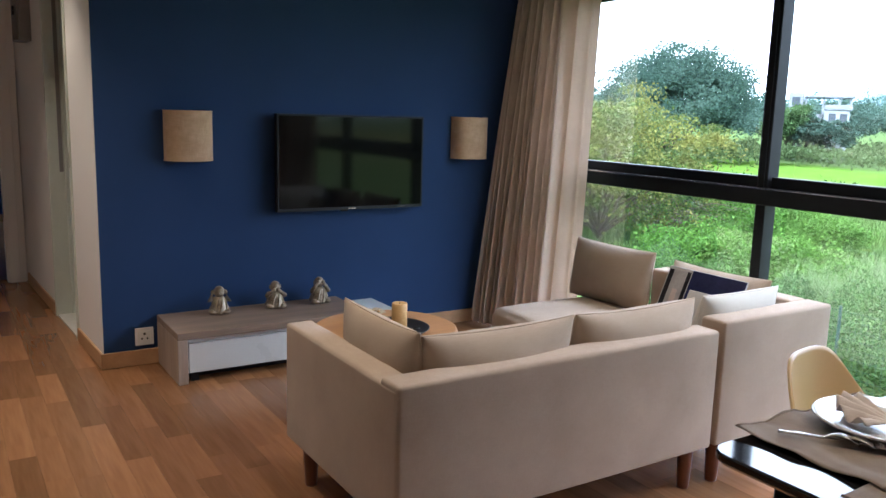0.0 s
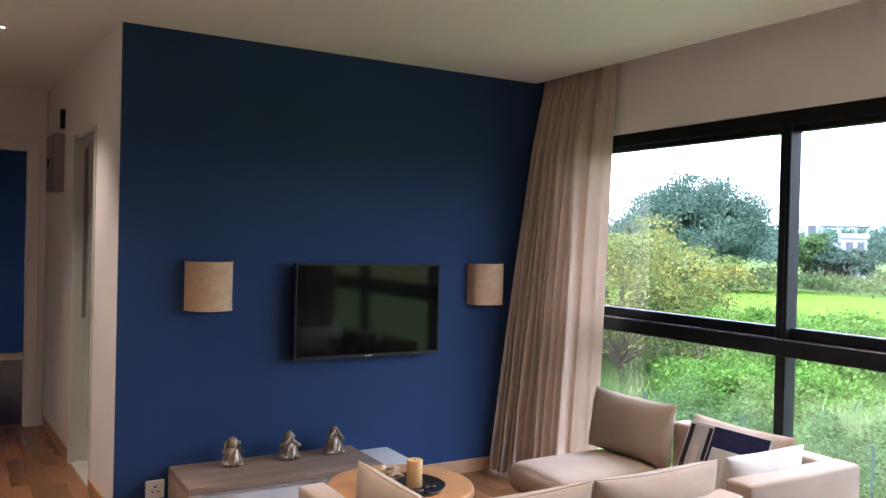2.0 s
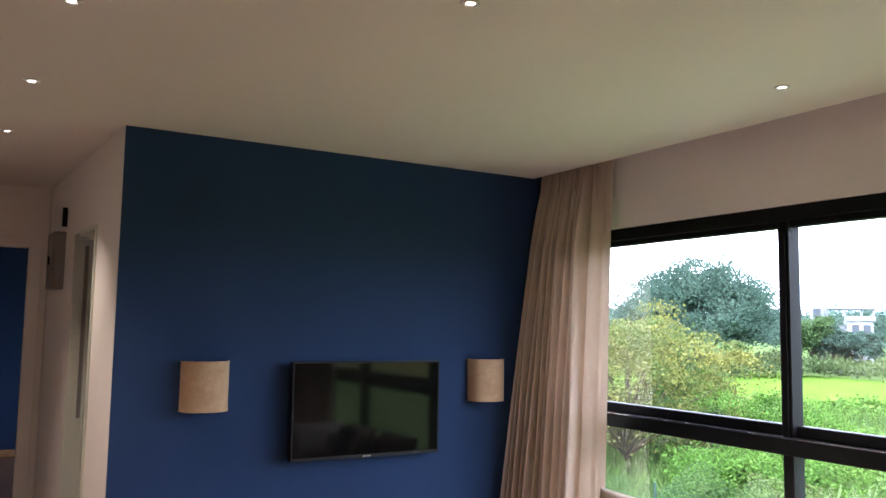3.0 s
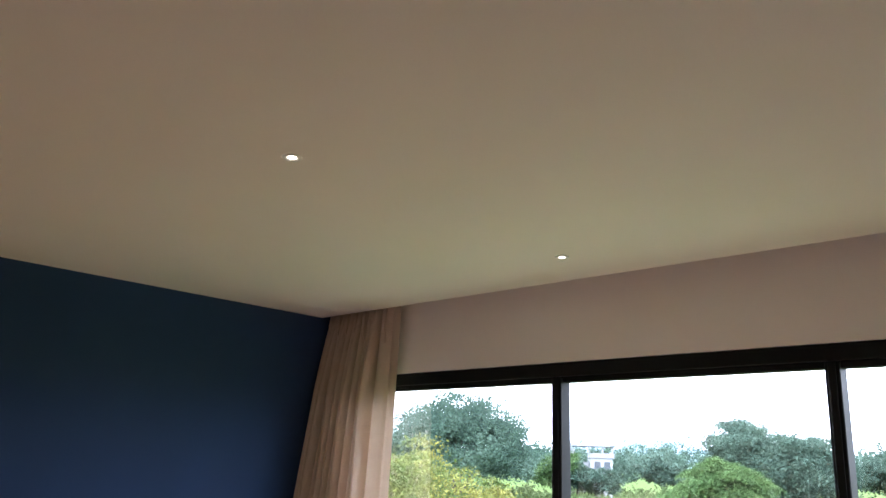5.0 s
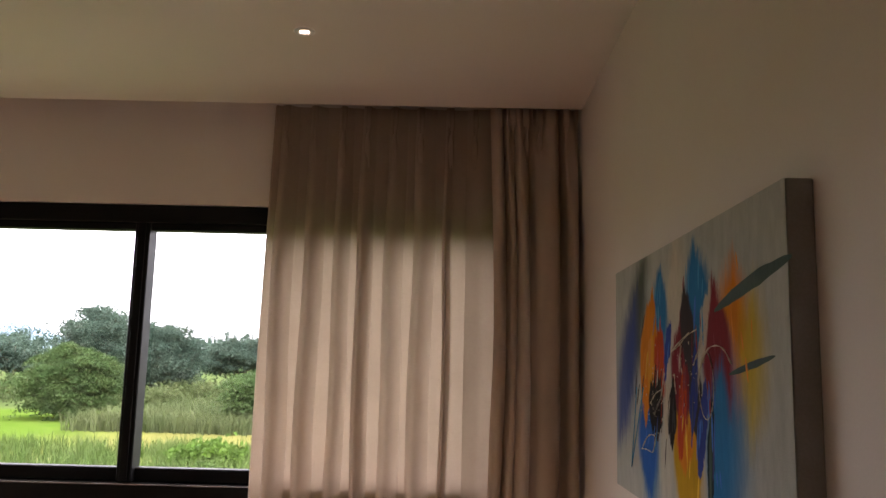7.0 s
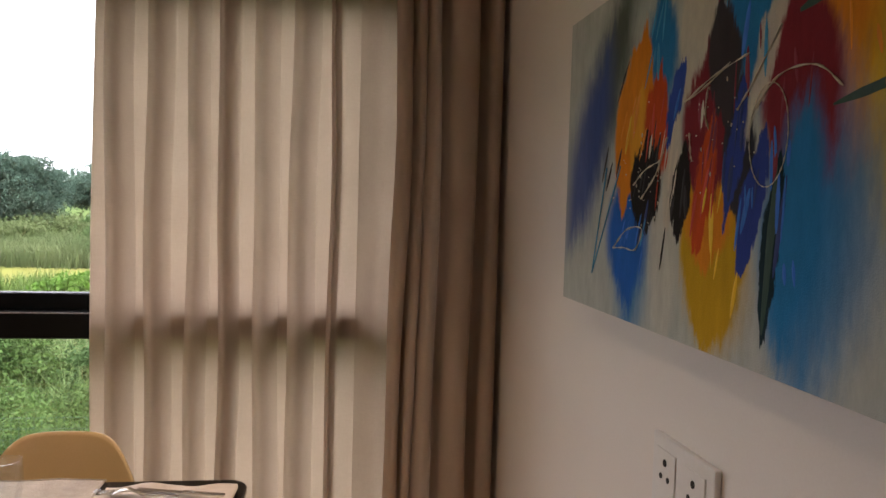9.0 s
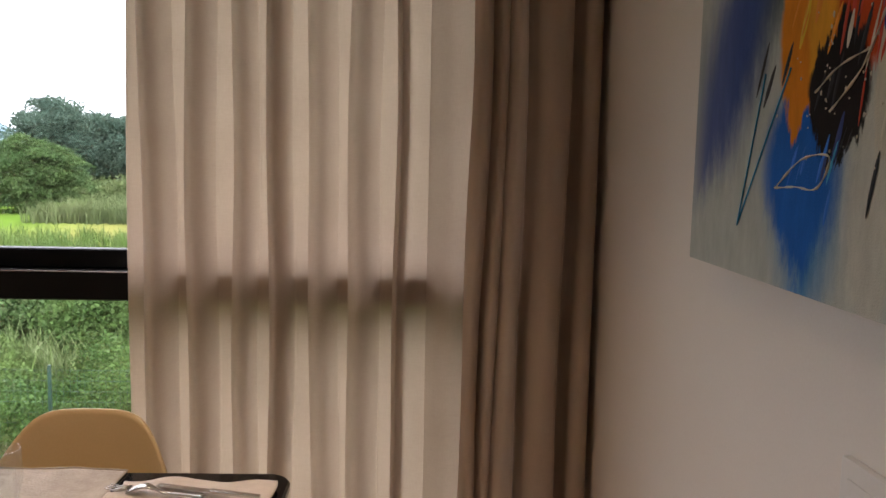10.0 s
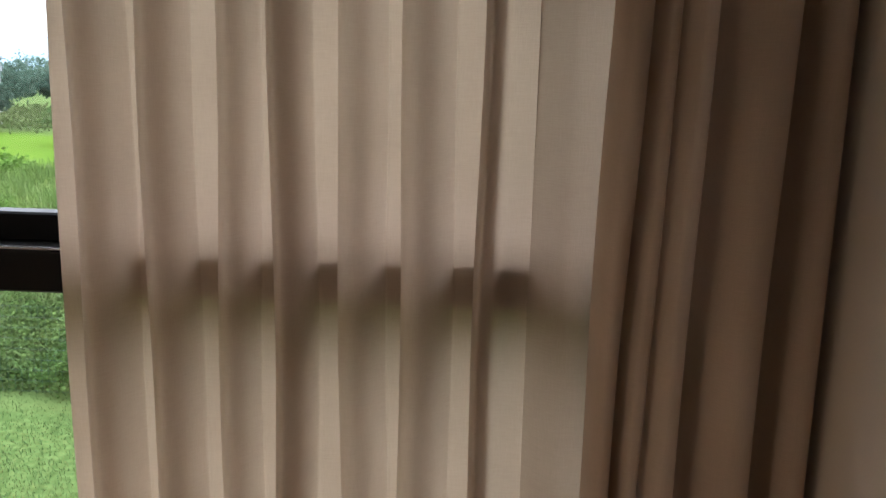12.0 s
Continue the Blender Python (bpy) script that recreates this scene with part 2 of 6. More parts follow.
M_TRAY = surf("black_tray", (0.010, 0.009, 0.009), (0.020, 0.017, 0.016), 12, 100, 0.35, bump=0.05)
M_SPOT = glow("lamp_glow", (1.0, 0.86, 0.66), 14.0)
M_GREENJAMB = surf("pale_green_gloss_paint", (0.58, 0.60, 0.50), (0.65, 0.67, 0.57), 3, 80, 0.3, bump=0.04)
M_TILE = surf("pale_tile", (0.60, 0.56, 0.48), (0.68, 0.64, 0.56), 4, 90, 0.25)
M_DARKFLOOR = wood("dark_bedroom_plank", (0.12, 0.065, 0.035), (0.20, 0.11, 0.06), axis=0, grain=9, rough=0.35, per_island=0.3)
M_CONCRETE = surf("outer_wall_render", (0.50, 0.48, 0.45), (0.60, 0.58, 0.54), 2, 40, 0.85)

# ---- mesh helpers ----


def part(name, bm, material, parent=None, label="", smooth=False, bevel=0.0, segs=2):
    if bevel:
        bmesh.ops.bevel(bm, geom=list(bm.edges), offset=bevel, segments=segs, affect='EDGES', profile=0.6)
    bmesh.ops.recalc_face_normals(bm, faces=list(bm.faces))
    me = bpy.data.meshes.new(name)
    bm.to_mesh(me)
    bm.free()
    me.materials.append(material)
    if smooth:
        for p in me.polygons:
            p.use_smooth = True
    ob = new(name, me)
    if parent is not None:
        ob.parent = parent
    if label:
        ob["label"] = label
    return ob


def raw_mesh(name, verts, faces, material, parent=None, label="", smooth=False):
    me = bpy.data.meshes.new(name)
    me.from_pydata(verts, [], faces)
    me.materials.append(material)
    if smooth:
        me.polygons.foreach_set("use_smooth", [True] * len(me.polygons))
    me.update()
    ob = new(name, me)
    if parent is not None:
        ob.parent = parent
    if label:
        ob["label"] = label
    return ob


def thing(name, label, category, m=None, group="", kind=""):
    ob = new(name)
    if m is not None:
        ob.matrix_world = m
    ob.empty_display_size = 0.1
    return tagged(ob, label, category, group, kind)


def box(x0, x1, y0, y1, z0, z1, bm=None):
    bm = bm or bmesh.new()
    v = [bm.verts.new((x, y, z)) for z in (z0, z1) for y in (y0, y1) for x in (x0, x1)]
    for f in ((0, 2, 3, 1), (4, 5, 7, 6), (0, 1, 5, 4), (2, 6, 7, 3), (0, 4, 6, 2), (1, 3, 7, 5)):
        bm.faces.new([v[i] for i in f])
    return bm


def lathe(profile, n=32, bm=None, cap=True, center=(0, 0, 0)):
    """A body turned round z from (radius, height) pairs."""
    bm = bm or bmesh.new()
    rings = []
    for r, z in profile:
        rings.append([bm.verts.new((center[0] + r * math.cos(2 * math.pi * i / n), center[1] + r * math.sin(2 * math.pi * i / n), center[2] + z)) for i in range(n)])
    for a, b in zip(rings, rings[1:]):
        for i in range(n):
            bm.faces.new((a[i], a[(i + 1) % n], b[(i + 1) % n], b[i]))
    if cap:
        bm.faces.new(rings[0][::-1])
        bm.faces.new(rings[-1])
    return bm


def tube(points, radii, n=8, bm=None):
    """A round limb along points."""
    bm = bm or bmesh.new()
    pts = [Vector(p) for p in points]
    rings = []
    for i, p in enumerate(pts):
        d = (pts[min(i + 1, len(pts) - 1)] - pts[max(i - 1, 0)]).normalized()
        q = d.to_track_quat('Z', 'Y')
        r = radii[i] if hasattr(radii, "__len__") else radii
        rings.append([bm.verts.new(p + q @ Vector((r * math.cos(2 * math.pi * k / n), r * math.sin(2 * math.pi * k / n), 0))) for k in range(n)])
    for a, b in zip(rings, rings[1:]):
        for k in range(n):
            bm.faces.new((a[k], a[(k + 1) % n], b[(k + 1) % n], b[k]))
    bm.faces.new(rings[0][::-1])
    bm.faces.new(rings[-1])
    return bm


def grid_mesh(nu, nv, fn, bm=None, wrap=False):
    """A sheet whose point at (u, v) in 0..1 is fn(u, v)."""
    bm = bm or bmesh.new()
    rows = [[bm.verts.new(fn(i / nu, j / nv)) for i in range(nu + (0 if wrap else 1))] for j in range(nv + 1)]
    for a, b in zip(rows, rows[1:]):
        for i in range(nu if wrap else nu):
            k = (i + 1) % len(a)
            bm.faces.new((a[i], a[k], b[k], b[i]))
    return bm


def setting(ob, label, category):
    return tagged(ob, label, category, kind="structure")

# ---- large structure ----


def wall(name, origin, yaw, length, height, thick, holes, material, label, z0=0.0):
    """A wall whose face runs from origin along its own +x, thickness to +y; holes are (s0, s1, z0, z1)."""
    bm = bmesh.new()
    cuts = sorted({0.0, length, *[h[0] for h in holes], *[h[1] for h in holes]})
    for a, b in zip(cuts, cuts[1:]):
        hs = sorted((h[2], h[3]) for h in holes if h[0] <= a + 1e-6 and h[1] >= b - 1e-6)
        z = z0
        for lo, hi in hs:
            if lo > z:
                box(a, b, 0, thick, z, lo, bm)
            z = hi
        if z < height:
            box(a, b, 0, thick, z, height, bm)
    bmesh.ops.remove_doubles(bm, verts=list(bm.verts), dist=1e-5)
    ob = part(name, bm, material)
    ob.matrix_world = pose(*origin, 0, 0, yaw)
    return setting(ob, label, "wall")


WIN = (0.22, 4.80, 0.06, 2.20)
wall("wall_window", (-6.5, 0, 0), 0, 11.69, SLOT, 0.20,
     [(6.5 + WIN[0], 6.5 + WIN[1], WIN[2], WIN[3]), (0.7, 2.6, 0.9, 2.1), (5.0, 5.6, 1.3, 2.0)],
     M_WHITE, "white painted wall round a wide black window", z0=-0.2)
wall("wall_tv", (0, -2.81, 0), 90, 2.81, SLOT, 0.12, [], M_BLUE, "deep blue painted wall behind the television")
CORR = 180 + 2.95     # the corridor wall runs a little askew
CD = Vector((math.cos(radians(CORR)), math.sin(radians(CORR)), 0))
CO = Vector((-0.003, -2.813, 0))


def corr(s, y=0.0, z=0.0):
    """A point on the corridor wall: s along it, y out of its face into the corridor."""
    n = Vector((-CD.y, CD.x, 0))
    return CO + CD * s + n * y + Vector((0, 0, z))


w = wall("wall_corridor", tuple(corr(3.72)), CORR - 180, 3.72, CEIL, 0.15, [(3.72 - 1.31, 3.72 - 0.60, 0, 2.13)],
         M_WHITE, "white painted corridor wall with a doorway")
wall("wall_painting", (WX, 0.0, 0), -90, 5.6, SLOT, 0.12, [], M_WHITE, "plain white wall carrying a painting").scale = (1, 1, 1)
wall("wall_back", (WX + 0.12, -5.6, 0), 180, 5.19, CEIL, 0.12, [], M_WHITE, "plain white wall closing the room")
wall("wall_side", (0, -4.15, 0), -90, 1.45, CEIL, 0.12, [], M_WHITE, "plain white wall beside the corridor").location = (-0.12, -4.15, 0)
wall("wall_corridor_far", (-2.52, -4.15, 0), 180, 0.01, CEIL, 0.12, [], M_WHITE, "plain white wall of the corridor")
wall("wall_corridor_south", (-0.12, -4.15, 0), 180, 2.4, CEIL, 0.12, [], M_WHITE, "plain white wall of the corridor").location = (-0.12, -4.27, 0)
wall("wall_corridor_end", (-2.53, -4.27, 0), 90, 1.32, CEIL, 0.12, [(0.36, 1.20, 0, 2.13)], M_WHITE, "white wall with a cased doorway at the corridor's end")
wall("wall_bedroom_blue", (-6.2, -5.6, 0), 90, 5.6, CEIL, 0.12, [], M_BLUE, "deep blue painted bedroom wall")
wall("wall_bedroom_back", (-2.53, -5.6, 0), 180, 3.7, CEIL, 0.12, [], M_WHITE, "plain white bedroom wall")
wall("wall_bedroom_side", (-2.53, -5.6, 0), 90, 1.33, CEIL, 0.12, [], M_WHITE, "plain white bedroom wall")
wall("wall_bathroom", (-3.58, -2.84, 0), 90, 2.84, CEIL, 0.12, [], M_WHITE, "plain white partition wall")

ceiling_mesh = box(-6.5, 5.3, -5.8, LIP, CEIL, CEIL + 0.2)
box(-6.5, 5.3, LIP + 0.001, 0.30, SLOT, CEIL + 0.2, ceiling_mesh)
setting(part("ceiling", ceiling_mesh, M_CEIL), "smooth off-white plaster ceiling with recessed spotlights", "ceiling")
floor_slab = setting(part("floor", box(-6.5, 5.3, -5.8, 0.20, -0.2, -0.009), M_SUBFLOOR), "honey-brown laminate plank floor", "floor")
setting(part("wall_outer", box(-6.5, 5.3, -5.8, 0.19, GROUND - 0.1, -0.204), M_CONCRETE), "rendered outer wall of the storey below", "wall")
setting(part("bathroom_floor", box(-3.45, -0.13, -2.66, 0.0, -0.008, 0.004), M_TILE), "pale tiled bathroom floor", "floor")

# skirting
sk = box(0.0, 0.014, -2.827, -0.02, 0, 0.085)
setting(part("baseboard", sk, M_SKIRT, bevel=0.003, segs=1), "honey wood skirting board along the blue wall", "baseboard")


def skirt_corr(s0, s1):
    ob = part("baseboard", box(s0, s1, 0, 0.013, 0, 0.085), M_SKIRT, bevel=0.003, segs=1)
    m = Matrix.Translation(CO) @ Matrix(((CD.x, -CD.y, 0, 0), (CD.y, CD.x, 0, 0), (0, 0, 1, 0), (0, 0, 0, 1)))
    ob.matrix_world = m
    return setting(ob, "honey wood skirting board along the corridor", "baseboard")


skirt_corr(-0.012, 0.60)
skirt_corr(1.33, 2.46)
skirt_corr(2.66, 3.72)
setting(part("baseboard", box(-6.2, -6.187, -5.5, -0.1, 0, 0.085), M_SKIRT, bevel=0.003, segs=1), "honey wood skirting board under a blue wall", "baseboard")

# doorway in the corridor wall, with its painted lining
door = thing("door_1", "doorway lined in pale green gloss paint, standing open", "doorway", kind="structure")
CM = Matrix.Translation(CO) @ Matrix(((CD.x, -CD.y, 0, 0), (CD.y, CD.x, 0, 0), (0, 0, 1, 0), (0, 0, 0, 1)))


def corr_part(name, b, material, parent, label="", bevel=0.0):
    ob = part(name, box(*b), material, parent, label, bevel=bevel, segs=1)
    ob.matrix_basis = CM
    return ob


corr_part("jamb", (1.285, 1.312, -0.16, 0.012, 0, 2.13), M_GREENJAMB, door, bevel=0.003)
corr_part("jamb", (0.598, 0.625, -0.16, 0.012, 0, 2.13), M_GREENJAMB, door, bevel=0.003)
corr_part("head", (0.598, 1.312, -0.16, 0.010, 2.105, 2.134), M_GREENJAMB, door, bevel=0.003)
corr_part("stop", (1.270, 1.284, -0.16, -0.085, 0, 2.104), M_GREENJAMB, door, bevel=0.002)
# thin dark strip in place of the shade in the lining's groove
corr_part("groove_strip", (1.279, 1.2845, -0.075, -0.052, 0.95, 2.06), M_GREY, door, "dark strip standing in for the jamb's shaded groove")
corr_part("threshold", (0.626, 1.284, -0.155, 0.0, 0.0, 0.010), M_TILE, door, "pale stone threshold")

# cased doorway at the corridor's end
door2 = thing("door_2", "white cased doorway open to a bedroom", "doorway", kind="structure")
ex = -2.53
for y0, y1, z0, z1, nm in ((-3.07, -2.995, 0, 2.20, "casing"), (-3.985, -3.91, 0, 2.20, "casing"), (-3.908, -3.072, 2.128, 2.20, "casing_head")):
    part(nm, box(ex, ex + 0.016, y0, y1, z0, z1), M_WHITE, door2, bevel=0.003, segs=1)
part("jamb", box(ex - 0.13, ex - 0.001, -3.085, -3.069, 0, 2.128), M_WHITE, door2, bevel=0.002, segs=1)
part("jamb", box(ex - 0.13, ex - 0.001, -3.911, -3.895, 0, 2.128), M_WHITE, door2, bevel=0.002, segs=1)

# ---- the wide window ----
window = thing("window_1", "wide black aluminium window with three upper and three lower panes", "window", kind="structure")
BAYS = (0.255, 1.849, 3.258, 4.765)
x0, x1, zb, zt = WIN
part("top_rail", box(x0, x1, 0.008, 0.115, 2.125, zt - 0.002), M_FRAME, window, bevel=0.004, segs=1)
part("top_bead", box(x0 + 0.07, x1 - 0.07, 0.030, 0.085, 2.094, 2.125), M_FRAME, window, bevel=0.003, segs=1)
part("bottom_rail", box(x0, x1, 0.008, 0.115, zb + 0.002, zb + 0.075), M_FRAME, window, bevel=0.004, segs=1)
part("transom", box(x0 + 0.001, x1 - 0.001, -0.026, 0.11, 0.982, 1.062), M_FRAME, window, bevel=0.004, segs=1)
part("sash_rail", box(x0 + 0.001, x1 - 0.001, 0.046, 0.10, 1.064, 1.120), M_FRAME, window, bevel=0.004, segs=1)
# steel strip that gives the line of light glinting along the ledge
part("ledge_glint", box(x0 + 0.002, x1 - 0.002, -0.025, -0.010, 1.0625, 1.0655), M_STEEL, window, "bright metal edge standing in for the ledge's glint")
for i, bx in enumerate(BAYS):
    w_up = 0.031 if 0 < i < 3 else 0.034
    part("mullion", box(bx - w_up, bx + w_up, 0.010, 0.098, 1.0665, 2.123), M_FRAME, window, bevel=0.004, segs=1)
    part("mullion_cap", box(bx - 0.016, bx + 0.016, 0.0, 0.0095, 1.0670, 2.122), M_FRAME, window, bevel=0.002, segs=1)
    part("mullion", box(bx - 0.029, bx + 0.029, 0.012, 0.10, zb + 0.077, 0.9805), M_FRAME, window, bevel=0.004, segs=1)
for a, b in zip(BAYS, BAYS[1:]):
    for lo, hi in ((1.11, 2.10), (zb + 0.07, 0.985)):
        gy = 0.074 if lo > 1 else 0.056
        p = raw_mesh("pane", [(a + 0.028, gy, lo), (b - 0.028, gy, lo), (b - 0.028, gy, hi), (a + 0.028, gy, hi)], [(0, 1, 2, 3)], M_GLASS, window)
        p.visible_shadow = False
portal = new("window_daylight", bpy.data.lights.new("window_daylight", 'AREA'))
portal.data.shape = 'RECTANGLE'
portal.data.size, portal.data.size_y = 4.4, 2.1
portal.data.cycles.is_portal = True
portal.matrix_world = look((2.56, 0.16, 1.13), (2.56, -2, 1.13))

# plain windows of the rooms behind, unseen, added to let daylight in
for n, (a, b, c, d) in enumerate(((-5.8, -3.9, 0.9, 2.1), (-1.5, -0.9, 1.3, 2.0))):
    wn = thing("window_%d" % (n + 2), "plain black framed window, unseen, added to daylight a back room", "window", kind="structure")
    for q in ((a, a + 0.05, c, d), (b - 0.05, b, c, d), (a + 0.051, b - 0.051, c, c + 0.05), (a + 0.051, b - 0.051, d - 0.05, d)):
        part("frame", box(q[0], q[1], 0.03, 0.10, q[2], q[3]), M_FRAME, wn)

# ---- curtains ----


def catmull(pts, per):
    out = []
    P = [pts[0]] + list(pts) + [pts[-1]]
    for i in range(1, len(P) - 2):
        p0, p1, p2, p3 = P[i - 1], P[i], P[i + 1], P[i + 2]
        for k in range(per):
            t = k / per
            out.append(tuple(0.5 * (2 * b + (c - a) * t + (2 * a - 5 * b + 4 * c - d) * t * t + (3 * b - a - 3 * c + d) * t ** 3) for a, b, c, d in zip(p0, p1, p2, p3)))
    out.append(tuple(pts[-1]))
    return out


def curtain(name, outline, z0, z1, rows, label, parent=None, per=6, material=None):
    """A hanging cloth; outline(h) gives its plan points at the height h above the floor."""
    lines = []
    for j in range(rows + 1):
        h = z0 + (z1 - z0) * j / rows
        lines.append([(x, y, h) for x, y in catmull(outline(h), per)])
    n = len(lines[0])
    verts = [p for l in lines for p in l]
    faces = [(j * n + i, j * n + i + 1, (j + 1) * n + i + 1, (j + 1) * n + i) for j in range(rows) for i in range(n - 1)]
    return raw_mesh(name, verts, faces, material or M_CURTAIN, parent, label, smooth=True)


CURTAIN_TOP = CEIL + 0.02
# pale curtain: where each fold comes forward, and where it has gone back to the window
FOLDS = ((3.838, 3.900), (3.956, 4.016), (4.075, 4.128), (4.176, 4.222), (4.286, 4.352), (4.396, 4.470), (4.520, 4.550))


def heading(h):
    """0 at the gathered heading under the ceiling, 1 where the cloth hangs free."""
    return min(1.0, max(0.0, (CEIL - 0.05 - h) / 0.45))


def pale_outline(h):
    """Front folds that stand into the room, each overhanging the flat cloth that lies back against the window."""
    free = heading(h)
    rear = -0.0290 - 0.012 * (1 - free)
    amp = (0.026 + 0.056 * free)
    pts = [(3.792 - 0.014 * math.sin(h * 1.5), -0.050), (3.800 - 0.014 * math.sin(h * 1.5), -0.066), (3.818, -0.060)]
    for i, (a, r) in enumerate(FOLDS):
        wob = (0.004 * math.sin(h * 2.6 + i * 1.7) + 0.003 * math.sin(h * 6.1 + i * 2.9)) * free
        nxt = FOLDS[i + 1][0] if i + 1 < len(FOLDS) else 4.735
        nw = (0.004 * math.sin(h * 2.6 + (i + 1) * 1.7) + 0.003 * math.sin(h * 6.1 + (i + 1) * 2.9)) * free
        depth = amp * (0.85 + 0.3 * math.sin(i * 2.4 + 0.6))
        w = r - a
        pts += [(a + wob + 0.006, rear - 0.25 * depth), (a + wob - 0.004 * free, rear - 0.75 * depth), (a + wob + 0.10 * w, rear - depth),
                (a + wob + 0.40 * w, rear - 0.98 * depth), (a + wob + 0.78 * w, rear - 0.45 * depth), (r + wob + 0.006, rear - 0.05 * depth),
                (r + wob + 0.30 * (nxt - r), rear - 0.002), (nxt + nw - 0.006, rear), (nxt + nw + 0.008, rear)]
    # the last width comes slowly forward to meet the drape
    return pts[:-2] + [(4.612, rear - 0.004), (4.640, rear - 0.40 * amp), (4.672, rear - 0.62 * amp), (4.705, rear - 0.55 * amp), (4.740, rear - 0.30 * amp)]


def pinch(parent, x, y, material):
    """Three fingers of cloth sewn together under the heading tape."""
    bm = bmesh.new()
    for k in (-1, 0, 1):
        tube([(x + 0.007 * k, y, CURTAIN_TOP - 0.004), (x + 0.006 * k, y - 0.012, CEIL - 0.06), (x + 0.003 * k, y - 0.013, CEIL - 0.105),
              (x + 0.005 * k, y - 0.010, CEIL - 0.15), (x + 0.006 * k, y + 0.006, CEIL - 0.24)], [0.0050, 0.0080, 0.0042, 0.0075, 0.0012], 8, bm)
    part("pinch_pleat", bm, material, parent, smooth=True)


pale = thing("curtain", "pale beige curtain, drawn across the window, daylight showing through it", "curtain")
curtain("cloth", pale_outline, 0.015, CURTAIN_TOP, 90, "", pale)
for a, r in FOLDS:
    pinch(pale, a + 0.022, -0.078, M_CURTAIN)
pinch(pale, 4.640, -0.066, M_CURTAIN)

# the gathered drape: crests and creases in plan
DRAPE = ((4.704, -0.085), (4.702, -0.150), (4.712, -0.205), (4.734, -0.212), (4.748, -0.175), (4.752, -0.120), (4.758, -0.165), (4.768, -0.203), (4.784, -0.200),
         (4.792, -0.168), (4.800, -0.196), (4.818, -0.212), (4.838, -0.198), (4.850, -0.150), (4.860, -0.085), (4.872, -0.110), (4.880, -0.190), (4.905, -0.226),
         (4.935, -0.232), (4.960, -0.212), (4.972, -0.160), (4.984, -0.090), (4.994, -0.130), (5.002, -0.195), (5.024, -0.215), (5.046, -0.200), (5.056, -0.150), (5.059, -0.050))


def stack_outline(h):
    free = heading(h)
    low = 1 - h / CEIL
    pts = []
    for i, (x, y) in enumerate(DRAPE):
        t = (5.06 - x) / 0.36
        x -= t * (0.040 * max(0.0, low - 0.35) - 0.008 * math.sin(min(1.0, low * 1.6) * math.pi))
        x += 0.020 * t * min(1.0, low * 2.5)
        x += (0.004 * math.sin(h * 1.9 + x * 31) + 0.002 * math.sin(h * 4.7 + x * 57)) * free * min(1.0, t * 4)
        gathered = -0.095 + 0.028 * math.sin(i * 1.57 + 0.4)
        pts.append((min(5.062, x), gathered + (y - gathered) * (0.15 + 0.85 * free) if h < CEIL - 0.03 else max(gathered, -0.13)))
    return pts


stack = thing("curtain", "beige curtain gathered in narrow folds beside a white wall", "curtain")
curtain("cloth", stack_outline, 0.015, CURTAIN_TOP, 90, "", stack, material=M_DRAPE)
for x in (4.735, 4.79, 4.845, 4.90, 4.955, 5.01):
    pinch(stack, x, -0.117, M_DRAPE)

# the gathered curtain in the far corner: where its crests stand along its line, and how deep
CRESTS = ((0.00, 0.5), (0.065, 0.8), (0.125, 1.0), (0.190, 0.75), (0.245, 1.1), (0.315, 0.9), (0.375, 0.7), (0.430, 1.15), (0.505, 0.95), (0.575, 0.8), (0.640, 1.25))


def left_outline(h):
    low = max(0.0, 1 - h / CEIL)
    free = heading(h)
    A = Vector((0.030 + 0.01 * low, -0.078 - 0.40 * low ** 0.8))
    B = Vector((0.715 - 0.03 * low, -0.078 - 0.06 * low))
    d = B - A
    nrm = Vector((d.y, -d.x)).normalized()
    pts = [(0.004, A.y + 0.030), (0.010, A.y + 0.006)]
    for i, (s, k) in enumerate(CRESTS):
        e = CRESTS[i + 1][0] if i + 1 < len(CRESTS) else 0.74
        sway = (0.010 * math.sin(h * 1.7 + i * 1.3) + 0.006 * math.sin(h * 3.9 + i * 2.2)) * free
        dep = 0.090 * k * (0.45 + 0.55 * free)
        for q, o in ((0.00, -0.30), (0.07, 0.20), (0.22, 0.62), (0.45, 0.78), (0.70, 0.55), (0.88, 0.05), (0.96, -0.25)):
            p = A + d * (s + sway + q * (e - s)) + nrm * dep * o
            pts.append((max(0.020, p.x), max(LIP + 0.006, min(-0.036, p.y)) if h > CEIL - 0.03 else min(-0.036, p.y)))
    for s, o in ((0.77, 0.018), (0.82, 0.026), (0.87, 0.012), (0.90, -0.010), (0.93, 0.006), (0.97, 0.004)):
        p = A + d * s + nrm * o * (0.4 + 0.6 * free)
        pts.append((p.x, min(-0.036, p.y)))
    pts.append((B.x, B.y))
    return pts


left_c = thing("curtain", "beige curtain gathered in a corner beside a blue wall", "curtain")
curtain("cloth", left_outline, 0.015, CURTAIN_TOP, 90, "", left_c, per=4, material=M_DRAPE)
for s, k in CRESTS[::2]:
    pinch(left_c, 0.045 + 0.68 * (s + 0.03), -0.112, M_DRAPE)
pinch(left_c, 0.60, -0.104, M_DRAPE)

# ---- recessed spotlights ----
SPOTS = ((2.34, -2.15), (2.30, -0.575), (4.08, -1.75), (4.07, -0.87), (0.61, -3.29), (-0.50, -3.34), (1.66, -3.24))


